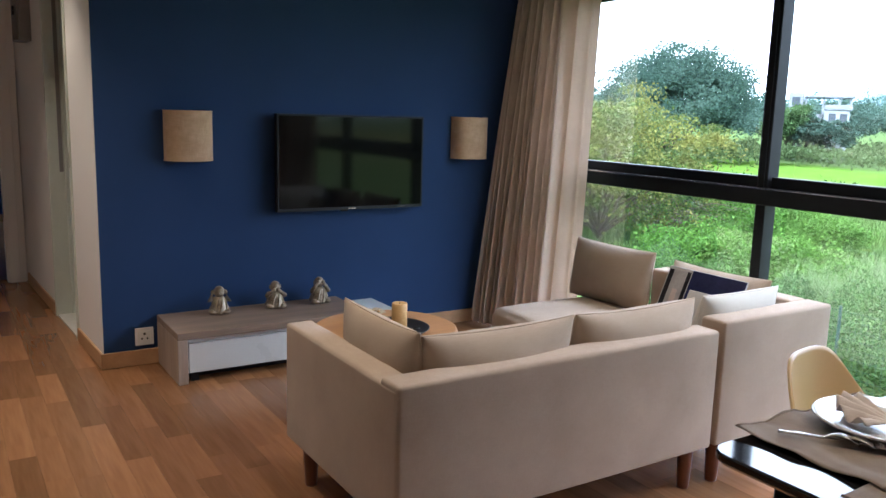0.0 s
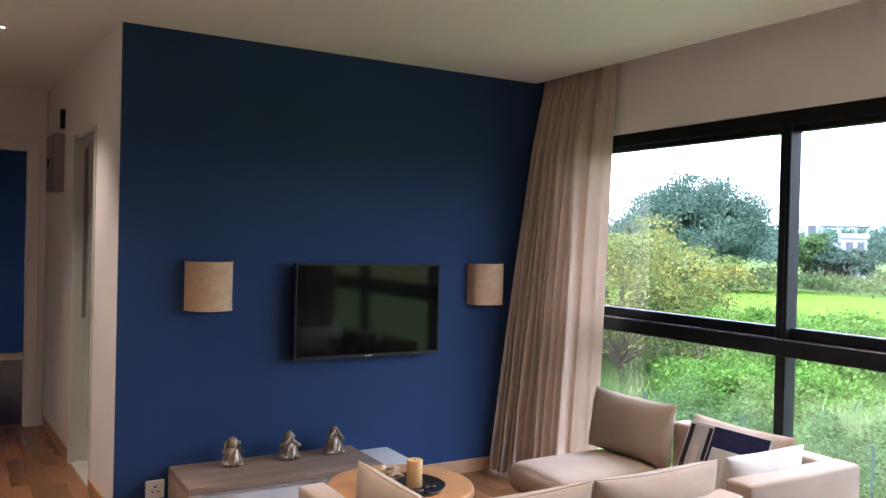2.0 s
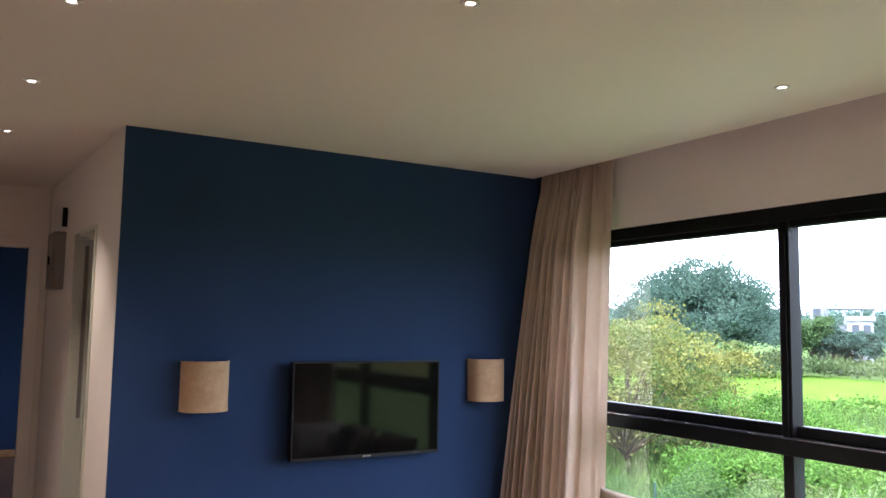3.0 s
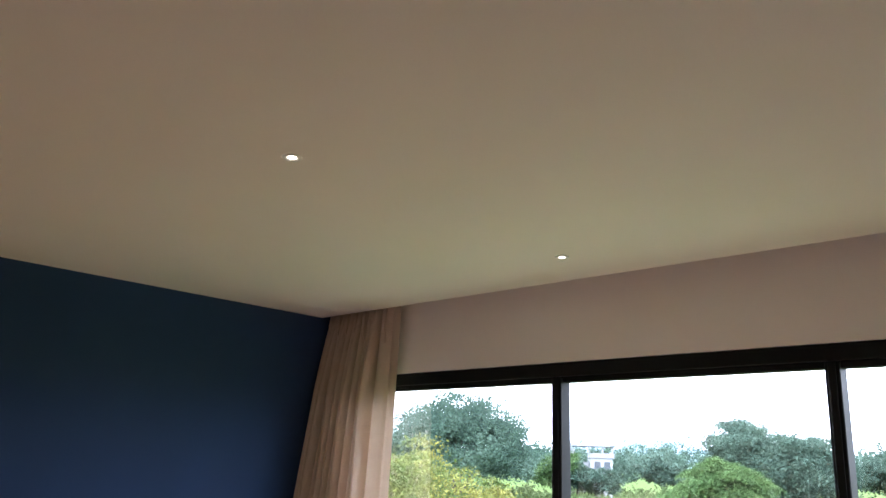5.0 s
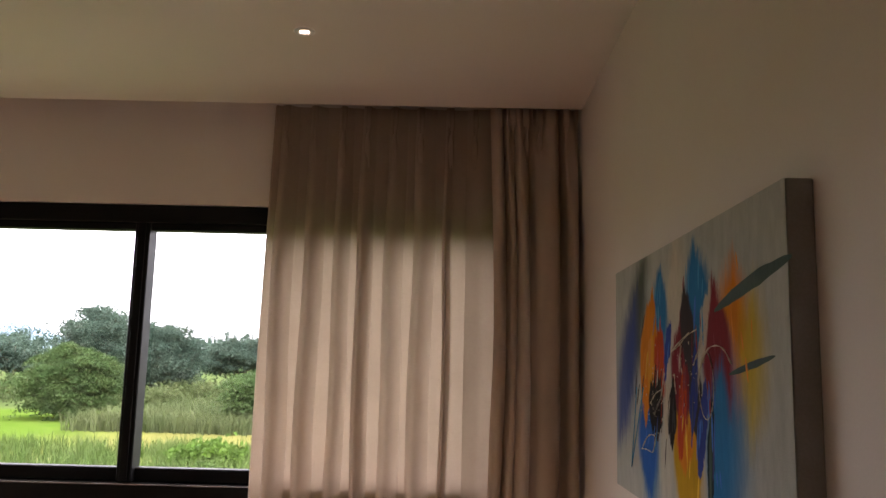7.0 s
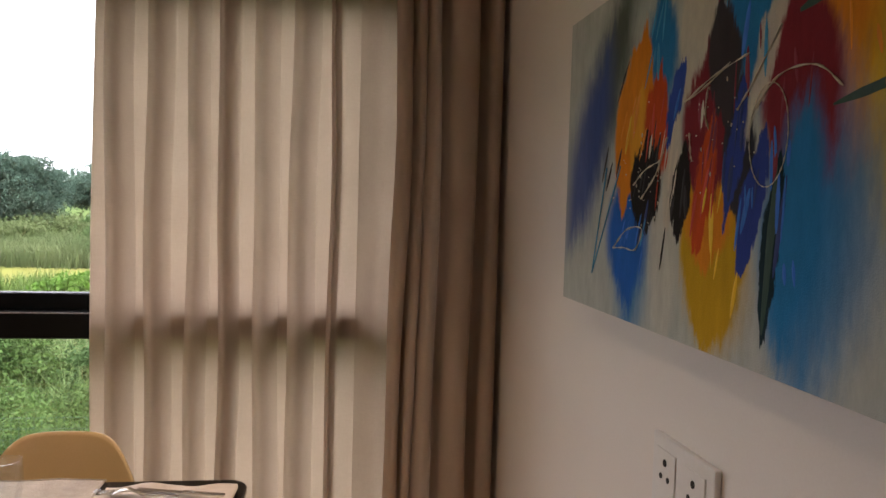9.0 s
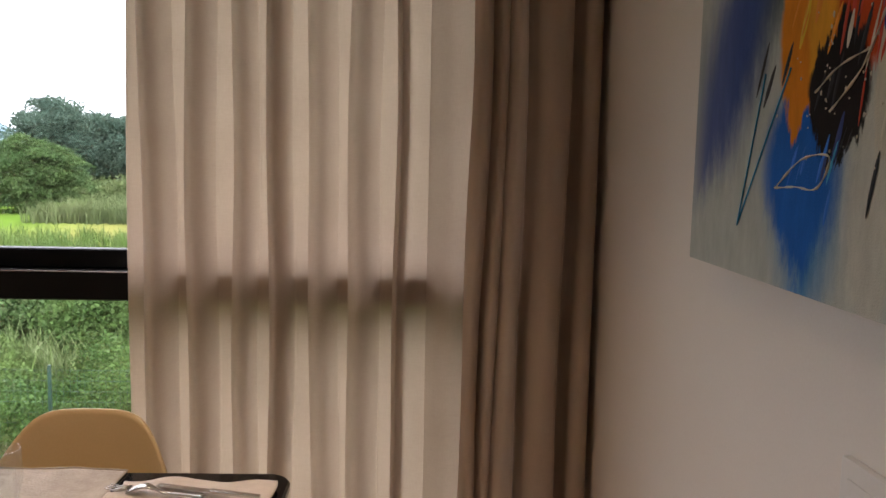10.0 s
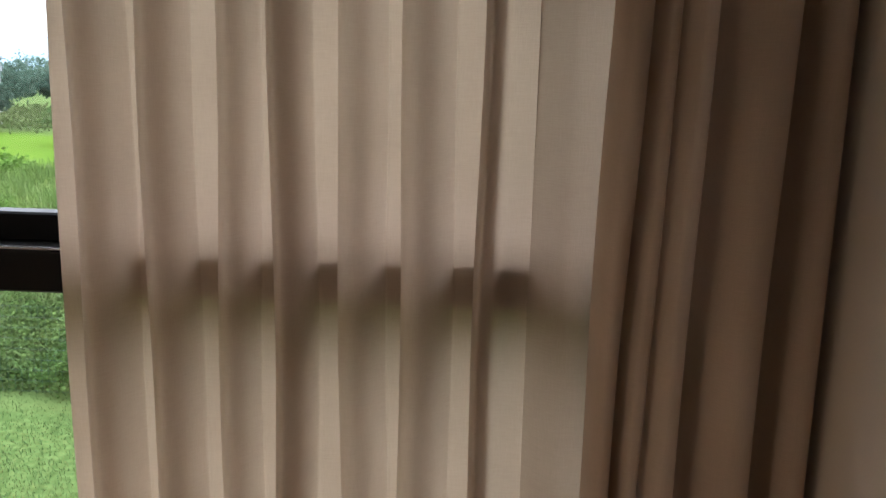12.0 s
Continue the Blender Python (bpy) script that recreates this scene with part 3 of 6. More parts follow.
def spotlight(m):
    lamp = thing("ceiling_spotlight", "small round recessed ceiling spotlight, switched on, white rim", "ceiling light", m, "recessed ceiling spotlights")
    part("rim", lathe([(0.0150, -0.002), (0.0200, -0.006), (0.031, -0.005), (0.034, -0.001), (0.0150, -0.0012)], 28, cap=False), M_LACQUER, lamp, smooth=True)
    part("lens", lathe([(0.0140, -0.0015), (0.010, -0.0025), (0.004, -0.003)], 24), M_SPOT, lamp, "warm glowing lens")
    return lamp


first = spotlight(pose(SPOTS[0][0], SPOTS[0][1], CEIL))
for s in SPOTS[1:]:
    copy_thing(first, pose(s[0], s[1], CEIL))
for s in SPOTS:
    l = new("spot_light", bpy.data.lights.new("spot_light", 'SPOT'))
    l.data.energy = 34
    l.data.color = (1.0, 0.80, 0.56)
    l.data.spot_size = radians(90 if s[1] < -3 else 84)
    l.data.spot_blend = 1.0
    l.data.shadow_soft_size = 0.03
    l.matrix_world = look((s[0], s[1], CEIL - 0.012), (s[0], s[1] + 0.0001, 0))

# ---- soft furniture ----


def soft_box(hx, hy, hz, r, puff=0.0, wrinkle=0.0, n=8, seed=0):
    """An upholstered block, centred, with rounded edges, bulging faces and faint wrinkles."""
    bm = bmesh.new()

    def steps(h):
        inner = max(h - r, 0.0)
        s = [-h, -h + 0.25 * r, -h + 0.6 * r]
        s += [-inner + 2 * inner * k / n for k in range(n + 1)]
        return s + [h - 0.6 * r, h - 0.25 * r, h]
    half = (hx, hy, hz)
    seen = {}

    def vert(p):
        key = tuple(round(c, 5) for c in p)
        if key not in seen:
            inner = Vector([max(-(h - r), min(h - r, c)) for c, h in zip(p, half)])
            d = Vector(p) - inner
            q = inner + d.normalized() * r if d.length > 1e-6 else Vector(p)
            u = [c / h for c, h in zip(p, half)]
            for ax in range(3):
                if abs(abs(u[ax]) - 1) < 1e-4:
                    o = [u[k] for k in range(3) if k != ax]
                    q[ax] += math.copysign(puff * (1 - o[0] ** 2) * (1 - o[1] ** 2), u[ax])
            if wrinkle:
                q += noise.noise_vector(Vector(p) * 5 + Vector((seed * 7.1, 0, 0))) * wrinkle
            seen[key] = bm.verts.new(q)
        return seen[key]
    S = [steps(h) for h in half]
    for ax in range(3):
        a, b = [k for k in range(3) if k != ax]
        for sgn in (-1, 1):
            for i in range(len(S[a]) - 1):
                for j in range(len(S[b]) - 1):
                    quad = []
                    for ii, jj in ((i, j), (i + 1, j), (i + 1, j + 1), (i, j + 1)):
                        p = [0, 0, 0]
                        p[ax], p[a], p[b] = sgn * half[ax], S[a][ii], S[b][jj]
                        quad.append(vert(p))
                    bm.faces.new(quad)
    return bm


def soft(name, b, r, material, parent, puff=0.0, wrinkle=0.0, label="", seed=0):
    """A soft block filling the bounds b = (x0, x1, y0, y1, z0, z1)."""
    x0, x1, y0, y1, z0, z1 = b
    bm = soft_box((x1 - x0) / 2, (y1 - y0) / 2, (z1 - z0) / 2, r, puff, wrinkle, seed=seed)
    bmesh.ops.translate(bm, verts=list(bm.verts), vec=((x0 + x1) / 2, (y0 + y1) / 2, (z0 + z1) / 2))
    return part(name, bm, material, parent, label, smooth=True)


def pillow(name, w, h, t, m, material, label, group="", seed=1):
    """A loose back cushion: w wide, h high, t thick, standing on its edge; its front faces local -y."""
    ob = thing(name, label, "cushion", m, group)
    n = 22

    def outline(u, v):
        round_off = 1 - 0.015 * (u * v) ** 6
        pinch = (1 - 0.045 * (1 - v * v) ** 0.8) * round_off
        pinch2 = (1 - 0.060 * (1 - u * u) ** 0.8) * round_off
        return w / 2 * u * pinch, h / 2 * v * pinch2
    bm = bmesh.new()
    sheets = []
    for side in (-1, 1):
        rows = []
        for j in range(n + 1):
            row = []
            for i in range(n + 1):
                u, v = math.sin((i / n - 0.5) * math.pi), math.sin((j / n - 0.5) * math.pi)
                x, z = outline(u, v)
                f = max(0.0, (1 - abs(u) ** 2.6)) ** 0.5 * max(0.0, (1 - abs(v) ** 2.4)) ** 0.6
                f *= 1 - 0.12 * v
                y = side * (t / 2 * f + 0.004)
                q = Vector((x, y, z + h / 2))
                q += (noise.noise_vector(q * 6 + Vector((seed * 3.3, side, 0))) * 0.012 + noise.noise_vector(q * 17 + Vector((seed * 5.1, side, 0))) * 0.004) * f
                q.z -= 0.008 * (1 - u * u) * max(0, v) * (0.5 + 0.5 * math.sin(seed))
                row.append(bm.verts.new(q))
            rows.append(row)
        for a, b in zip(rows, rows[1:]):
            for i in range(n):
                bm.faces.new((a[i], a[i + 1], b[i + 1], b[i]))
        sheets.append(rows)
    A, B = sheets
    ring = lambda R: R[0][:-1] + [r[-1] for r in R[:-1]] + R[-1][:0:-1] + [r[0] for r in R[:0:-1]]
    ra, rb = ring(A), ring(B)
    for i in range(len(ra)):
        k = (i + 1) % len(ra)
        bm.faces.new((ra[i], ra[k], rb[k], rb[i]))
    edge = [(a.co + b.co) / 2 for a, b in zip(ra, rb)]
    cover = part("cover", bm, material, ob, smooth=True)
    part("piping", tube(edge + [edge[0]], 0.0028, 6), material, cover, smooth=True)
    return ob


def sofa_leg(parent, x, y, h=0.165):
    bm = lathe([(0.021, 0.0), (0.022, 0.004), (0.030, h - 0.01), (0.030, h)], 20)
    bmesh.ops.translate(bm, verts=list(bm.verts), vec=(x, y, 0))
    leg = part("leg", bm, M_LEG, parent, smooth=True, label="turned red-brown wooden leg")
    bm = lathe([(0.0200, 0.0), (0.0206, 0.0035)], 16)
    bmesh.ops.translate(bm, verts=list(bm.verts), vec=(x, y, -0.0002))
    part("glide", bm, M_BLACK, leg)


# sofa facing the television
SX0, SX1, SY0, SY1, SZ = 1.672, 2.532, -2.44, -1.075, 0.625
sofa = thing("sofa", "cream fabric sofa with short red-brown wooden legs", "sofa", pose(0, 0, 0))
soft("back", (SX1 - 0.115, SX1, SY0 + 0.003, SY1, 0.165, SZ), 0.013, M_SOFA, sofa, 0.005, 0.0007)
soft("armrest", (SX0, SX1 - 0.008, SY0, SY0 + 0.105, 0.166, SZ - 0.014), 0.013, M_SOFA, sofa, 0.005, 0.0007, seed=2)
soft("base", (SX0 + 0.01, SX1 - 0.118, SY0 + 0.107, SY1, 0.167, 0.29), 0.02, M_SOFA, sofa, 0.002, 0.001, seed=3)
ymid = (SY0 + 0.11 + SY1) / 2
soft("seat_cushion", (SX0 - 0.01, SX1 - 0.12, SY0 + 0.109, ymid - 0.003, 0.292, 0.435), 0.04, M_SOFA, sofa, 0.02, 0.004, seed=4)
soft("seat_cushion", (SX0 - 0.01, SX1 - 0.12, ymid + 0.003, SY1 - 0.002, 0.292, 0.435), 0.04, M_SOFA, sofa, 0.02, 0.004, seed=5)
for lx, ly in ((SX0 + 0.10, SY0 + 0.06), (SX1 - 0.06, SY0 + 0.06), (SX0 + 0.10, SY1 - 0.07), (SX1 - 0.06, SY1 - 0.07)):
    sofa_leg(sofa, lx, ly)

# sofa along the window
sofa2 = thing("sofa", "cream fabric corner sofa with an open end, standing along the window", "sofa", pose(0, 0, 0))
TX0, TX1, TY0, TY1 = 1.212, 2.532, -1.052, -0.385
soft("armrest", (TX1 - 0.115, TX1, TY0, TY1, 0.165, 0.655), 0.013, M_SOFA, sofa2, 0.005, 0.0007, seed=6)
soft("back", (TX0 + 0.42, TX1 - 0.117, TY1 - 0.11, TY1 - 0.001, 0.166, 0.655), 0.013, M_SOFA, sofa2, 0.005, 0.0007, seed=7)
soft("base", (TX0 + 0.03, TX1 - 0.118, TY0 + 0.005, TY1 - 0.112, 0.167, 0.29), 0.02, M_SOFA, sofa2, 0.002, 0.001, seed=8)
soft("seat_cushion", (TX0 - 0.03, 1.640, -1.17, TY1 - 0.115, 0.292, 0.430), 0.055, M_SOFA, sofa2, 0.022, 0.006, seed=9)
soft("seat_cushion", (1.648, TX1 - 0.12, TY0 + 0.012, TY1 - 0.115, 0.292, 0.430), 0.04, M_SOFA, sofa2, 0.02, 0.004, seed=10)
for lx, ly in ((TX0 + 0.1, TY0 + 0.07), (TX1 - 0.05, TY0 + 0.055), (TX0 + 0.1, TY1 - 0.08), (TX1 - 0.05, TY1 - 0.07)):
    sofa_leg(sofa2, lx, ly)

# loose cushions: the base of each stands on the seat


def lean(x, y, z, yaw, tilt):
    """A cushion's pose: its front faces along yaw - 90, and it leans back by tilt."""
    return Matrix.Translation((x, y, z)) @ pose(0, 0, 0, 0, 0, yaw) @ pose(0, 0, 0, -tilt, 0, 0)


G = "sofa back cushions"
pillow("cushion", 0.61, 0.310, 0.21, lean(2.327, -1.985, 0.425, -90, 14), M_CUSHION, "cream back cushion standing on a sofa seat", G, 1)
pillow("cushion", 0.60, 0.310, 0.21, lean(2.327, -1.375, 0.425, -90, 14), M_CUSHION, "cream back cushion standing on a sofa seat", G, 2)
pillow("cushion", 0.53, 0.310, 0.16, lean(2.137, -2.24, 0.43, 180, 10), M_CUSHION, "cream cushion leaning on a sofa arm", G, 3)
pillow("cushion", 0.46, 0.310, 0.15, lean(2.327, -0.80, 0.425, -90, 14), M_CUSHION_PALE, "pale cushion leaning on a sofa arm", G, 4)
pillow("cushion", 0.58, 0.320, 0.15, lean(1.387, -0.56, 0.425, 0, 8), M_CUSHION, "cream cushion standing at a sofa's open end", G, 5)
pillow("cushion", 0.54, 0.315, 0.15, lean(2.062, -0.60, 0.425, 0, 16), M_CUSHION, "cream cushion leaning on a sofa back", G, 6)

# magazine and pad lying on a cushion
def magazine():
    ob = thing("magazine", "open magazine with a dark blue page on a sofa cushion", "magazine", lean(2.072, -0.715, 0.475, 0, 24))
    part("pages", box(-0.215, 0.215, -0.006, 0.0, 0, 0.265), M_CHINA, ob, bevel=0.001, segs=1)
    part("dark_page", box(-0.075, 0.213, -0.0085, -0.0065, 0.004, 0.262), surf("navy_print", (0.02, 0.022, 0.07), (0.035, 0.04, 0.11), 8, 80, 0.25), ob, "dark navy printed page")
    part("photo", box(-0.205, -0.080, -0.0085, -0.0065, 0.02, 0.250), surf("grey_print", (0.35, 0.33, 0.33), (0.50, 0.48, 0.48), 14, 90, 0.25), ob, "pale grey printed picture")
    dark = surf("black_print", (0.02, 0.02, 0.025), (0.04, 0.035, 0.04), 14, 90, 0.25)
    part("print_bar", box(-0.205, -0.180, -0.0095, -0.0088, 0.02, 0.250), dark, ob)
    part("print_bar", box(-0.100, -0.080, -0.0095, -0.0088, 0.10, 0.250), dark, ob)
    part("print_bar", box(-0.155, -0.125, -0.0095, -0.0088, 0.02, 0.16), surf("rose_print", (0.5, 0.4, 0.38), (0.6, 0.5, 0.47), 14, 90, 0.3), ob)
    return ob


magazine()
pad = thing("notepad", "white paper pad lying against a magazine", "notepad", lean(2.212, -0.790, 0.50, 0, 26))
part("paper", box(-0.14, 0.14, -0.008, 0.0, 0, 0.17), M_CHINA, pad, bevel=0.001, segs=1)
part("backing_card", box(-0.139, 0.139, 0.0005, 0.002, 0.001, 0.169), M_GREY, pad)

# ---- television wall ----
tv = thing("television", "flat black television on a wall bracket, switched off", "television", pose(0, 0, 0))
ty0, ty1, tz0, tz1 = -1.876, -0.926, 0.808, 1.364
part("casing", box(0.046, 0.084, ty0, ty1, tz0, tz1), M_BLACK, tv, bevel=0.004)
part("bezel", box(0.0835, 0.0875, ty0 + 0.001, ty1 - 0.001, tz0 + 0.001, tz0 + 0.018), M_BLACK, tv, bevel=0.0015, segs=1)
part("bezel", box(0.0835, 0.0875, ty0 + 0.001, ty1 - 0.001, tz1 - 0.010, tz1 - 0.001), M_BLACK, tv, bevel=0.0015, segs=1)
part("bezel", box(0.0835, 0.0875, ty0 + 0.001, ty0 + 0.010, tz0 + 0.0185, tz1 - 0.0105), M_BLACK, tv, bevel=0.0015, segs=1)
part("bezel", box(0.0835, 0.0875, ty1 - 0.010, ty1 - 0.001, tz0 + 0.0185, tz1 - 0.0105), M_BLACK, tv, bevel=0.0015, segs=1)
part("screen", box(0.0835, 0.0855, ty0 + 0.0105, ty1 - 0.0105, tz0 + 0.019, tz1 - 0.011), M_SCREEN, tv, "dark glossy screen")
part("badge", box(0.0876, 0.0884, -1.435, -1.385, tz0 + 0.005, tz0 + 0.013), M_STEEL, tv, "small silver badge")
part("bracket", box(0.001, 0.0458, -1.55, -1.25, 0.95, 1.22), M_BLACK, tv)
part("sensor", box(0.052, 0.072, -1.47, -1.43, tz0 - 0.010, tz0 + 0.001), M_BLACK, tv)
for k in range(3):
    part("button", box(0.0876, 0.0882, -1.10 + 0.02 * k, -1.094 + 0.02 * k, tz0 + 0.007, tz0 + 0.011), M_GREY, tv)


def sconce(y):
    ob = thing("wall_sconce", "half-round linen wall sconce on a blue wall, unlit", "wall lamp", pose(0, y + 0.008, 1.105), "wall sconces by the television")
    w, h, d, n = 0.127, 0.262, 0.120, 24
    bm = bmesh.new()
    for r in (1.0, 0.975):
        cols = [(d * r * math.sin(math.pi * i / n) ** 0.8 + 0.003, -w * r * math.cos(math.pi * i / n)) for i in range(n + 1)]
        lo = [bm.verts.new((x, yy, 0)) for x, yy in cols]
        hi = [bm.verts.new((x, yy, h)) for x, yy in cols]
        for i in range(n):
            bm.faces.new((lo[i], lo[i + 1], hi[i + 1], hi[i]))
    shade = part("shade", bm, M_SHADE, ob, smooth=True)
    for z in (0.0, h):
        pts = [(d * math.sin(math.pi * i / n) ** 0.8 + 0.003, -w * math.cos(math.pi * i / n), z) for i in range(n + 1)]
        part("trim", tube(pts, 0.0028, 6), M_SHADE, shade, smooth=True)
    part("back_plate", box(0.0005, 0.012, -0.05, 0.05, 0.06, 0.2), M_LACQUER, ob, bevel=0.002, segs=1)
    bm = lathe([(0.012, 0.0), (0.014, 0.04), (0.022, 0.07), (0.022, 0.10), (0.010, 0.12)], 16)
    bmesh.ops.translate(bm, verts=list(bm.verts), vec=(0.055, 0, 0.07))
    part("bulb", bm, M_CHINA, ob, smooth=True)
    part("lamp_arm", box(0.0125, 0.06, -0.006, 0.006, 0.075, 0.087), M_STEEL, ob)
    return ob


sconce(-2.354)
sconce(-0.552)

# low console under the television
con = thing("tv_console", "low white lacquer console with a grey oak top", "tv console", pose(0, 0, 0))
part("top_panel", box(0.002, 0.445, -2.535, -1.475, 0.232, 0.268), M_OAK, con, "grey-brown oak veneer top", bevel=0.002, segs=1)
part("side_panel", box(0.002, 0.445, -2.535, -2.485, 0.0, 0.2315), M_OAKSIDE, con, "oak veneer side, toned paler than the top", bevel=0.002, segs=1)
part("body", box(0.004, 0.405, -2.4845, -1.23, 0.045, 0.2315), M_LACQUER, con, bevel=0.002, segs=1)
part("plinth", box(0.03, 0.33, -2.47, -1.28, 0.0, 0.0445), M_BLACK, con)
for a, b in ((-2.475, -1.865), (-1.858, -1.235)):
    d = part("drawer_front", box(0.4055, 0.424, a, b, 0.05, 0.205), M_LACQUER, con, bevel=0.002, segs=1)
part("finger_rail", box(0.4055, 0.415, -2.475, -1.235, 0.2085, 0.2290), M_LACQUER, con)
# foot coloured black for the shade it stands in under the console
part("foot", box(0.365, 0.40, -2.46, -2.42, 0.0, 0.0445), M_BLACK, con)


def blob(bm, c, r, n=14):
    m = Matrix.Translation(c) @ Matrix.Diagonal((*r, 1))
    bmesh.ops.create_uvsphere(bm, u_segments=n, v_segments=n - 4, radius=1.0, matrix=m)


def statue(y, arms, yaw):
    """A small seated figure, kept plain; arms says where its sleeves are raised to."""
    bm = lathe([(0.040, 0.0), (0.054, 0.006), (0.058, 0.018), (0.053, 0.032), (0.045, 0.048), (0.041, 0.066), (0.037, 0.082), (0.026, 0.094), (0.012, 0.101)], 24)
    for t in (-0.6, 0.0, 0.7):
        tube([(0.060 * math.cos(t), 0.060 * math.sin(t), 0.006), (0.050 * math.cos(t + 0.2), 0.050 * math.sin(t + 0.2), 0.045), (0.036 * math.cos(t + 0.5), 0.036 * math.sin(t + 0.5), 0.088)], [0.006, 0.005, 0.003], 6, bm)
    blob(bm, (0.030, -0.034, 0.016), (0.032, 0.026, 0.015))
    blob(bm, (0.030, 0.034, 0.016), (0.032, 0.026, 0.015))
    blob(bm, (0.005, 0, 0.122), (0.029, 0.029, 0.033), 18)
    blob(bm, (0.032, 0, 0.118), (0.005, 0.005, 0.006), 10)
    palm = {"ears": (0.004, 0.034, 0.120), "mouth": (0.034, 0.012, 0.108), "eyes": (0.032, 0.014, 0.130)}[arms]
    for s in (-1, 1):
        blob(bm, (0.003, s * 0.030, 0.122), (0.007, 0.004, 0.012), 10)
        elbow = (0.020, s * 0.052, 0.072)
        tube([(0.0, s * 0.032, 0.086), elbow, (palm[0], s * palm[1], palm[2])], [0.013, 0.013, 0.009], 10, bm)
        blob(bm, (palm[0], s * palm[1], palm[2]), (0.009, 0.011, 0.013), 10)
    bm.normal_update()
    ob = part("statue", bm, M_STATUE, smooth=True)
    ob.matrix_world = pose(0.115, y, 0.2685, 0, 0, yaw)
    return tagged(ob, "small gilded bronze statue sitting on a low console", "statue", "row of three statues")


statue(-2.225, "ears", -15)
statue(-1.905, "mouth", -5)
statue(-1.635, "eyes", 0)


def pinholes(parent, m_dark, x, yc, zc, s):
    for dy, dz, r in ((0, 0.014, 0.005), (-0.011, -0.006, 0.004), (0.011, -0.006, 0.004)):
        bm = lathe([(r * s, 0), (r * s, 0.0012)], 12)
        bmesh.ops.rotate(bm, verts=list(bm.verts), matrix=Matrix.Rotation(radians(90), 3, 'Y'))
        bmesh.ops.translate(bm, verts=list(bm.verts), vec=(x, yc + dy * s, zc + dz * s))
        part("socket_hole", bm, m_dark, parent)


sock = thing("wall_socket", "square white three-pin wall socket on a blue wall", "wall socket", pose(0, 0, 0))
part("plate", box(0.0005, 0.011, -2.652, -2.556, 0.108, 0.204), M_PLASTIC, sock, bevel=0.003)
part("insert", box(0.0112, 0.0135, -2.635, -2.573, 0.125, 0.187), M_PLASTIC, sock, bevel=0.001, segs=1)
pinholes(sock, M_BLACK, 0.0137, -2.604, 0.153, 1.3)

sock2 = thing("wall_socket", "white double wall socket plate on a white wall", "wall socket", pose(0, 0, 0))
part("plate", box(WX - 0.012, WX - 0.0005, -1.66, -1.445, 0.955, 1.075), M_PLASTIC, sock2, bevel=0.004)
for yc in (-1.50, -1.60):
    part("insert", box(WX - 0.0145, WX - 0.0122, yc - 0.036, yc + 0.036, 0.975, 1.055), M_PLASTIC, sock2, bevel=0.001, segs=1)
    pinholes(sock2, M_BLACK, WX - 0.0160, yc, 1.018, 1.2)

# fuse box on the corridor wall
fuse = thing("fuse_box", "grey metal fuse box with its cover, on a corridor wall", "fuse box", CM)
part("case", box(1.74, 2.00, 0.0005, 0.07, 1.79, 2.19), M_GREY, fuse, bevel=0.004)
part("cover", box(1.745, 1.995, 0.0715, 0.082, 1.795, 2.185), M_GREY, fuse, bevel=0.002, segs=1)
part("latch", box(1.85, 1.88, 0.0825, 0.094, 1.96, 2.02), M_BLACK, fuse, bevel=0.002, segs=1)
chime = thing("door_chime", "small dark box above a fuse box", "door chime", CM)
part("case", box(1.74, 1.84, 0.0005, 0.030, 2.235, 2.345), M_LACQUER, chime, bevel=0.003)
part("dark_edge", box(1.735, 1.7395, 0.0005, 0.034, 2.225, 2.36), M_BLACK, chime)

# ---- coffee table ----
CT = (1.265, -1.80)
ct = thing("coffee_table", "round honey-coloured wooden coffee table with dark legs", "coffee table", pose(CT[0], CT[1], 0))
part("tabletop", lathe([(0.31, 0.375), (0.326, 0.381), (0.33, 0.39), (0.33, 0.408), (0.326, 0.417), (0.318, 0.42)], 64), M_TABLEWOOD, ct, smooth=False)
part("rim_band", lathe([(0.300, 0.350), (0.302, 0.3745), (0.290, 0.3745), (0.290, 0.350)], 48, cap=False), M_TABLEWOOD, ct)
for k in range(4):
    a = math.pi / 4 + k * math.pi / 2
    part("leg", tube([(0.20 * math.cos(a), 0.20 * math.sin(a), 0.3745), (0.27 * math.cos(a), 0.27 * math.sin(a), 0.0)], [0.020, 0.012], 12), M_BLACK, ct, smooth=True)
TR = (1.31, -1.80)
tray = tagged(part("tray", lathe([(0.12, 0.0), (0.165, 0.003), (0.178, 0.012), (0.174, 0.013), (0.160, 0.007), (0.001, 0.006)], 48), M_TRAY, smooth=True),
              "round black tray with a raised lip on a wooden table", "tray")
tray.matrix_world = pose(TR[0], TR[1], 0.4205)
candle = thing("candle", "thick amber pillar candle, unlit, on a black tray", "candle", pose(1.345, -1.775, 0.4275))
wax = part("wax", lathe([(0.033, 0.0), (0.035, 0.003), (0.035, 0.116), (0.033, 0.119), (0.026, 0.117), (0.004, 0.113)], 32), M_CANDLE, candle, smooth=True)
part("wick", tube([(0, 0, 0.112), (0.001, 0, 0.126)], 0.0012, 6), M_BLACK, wax)


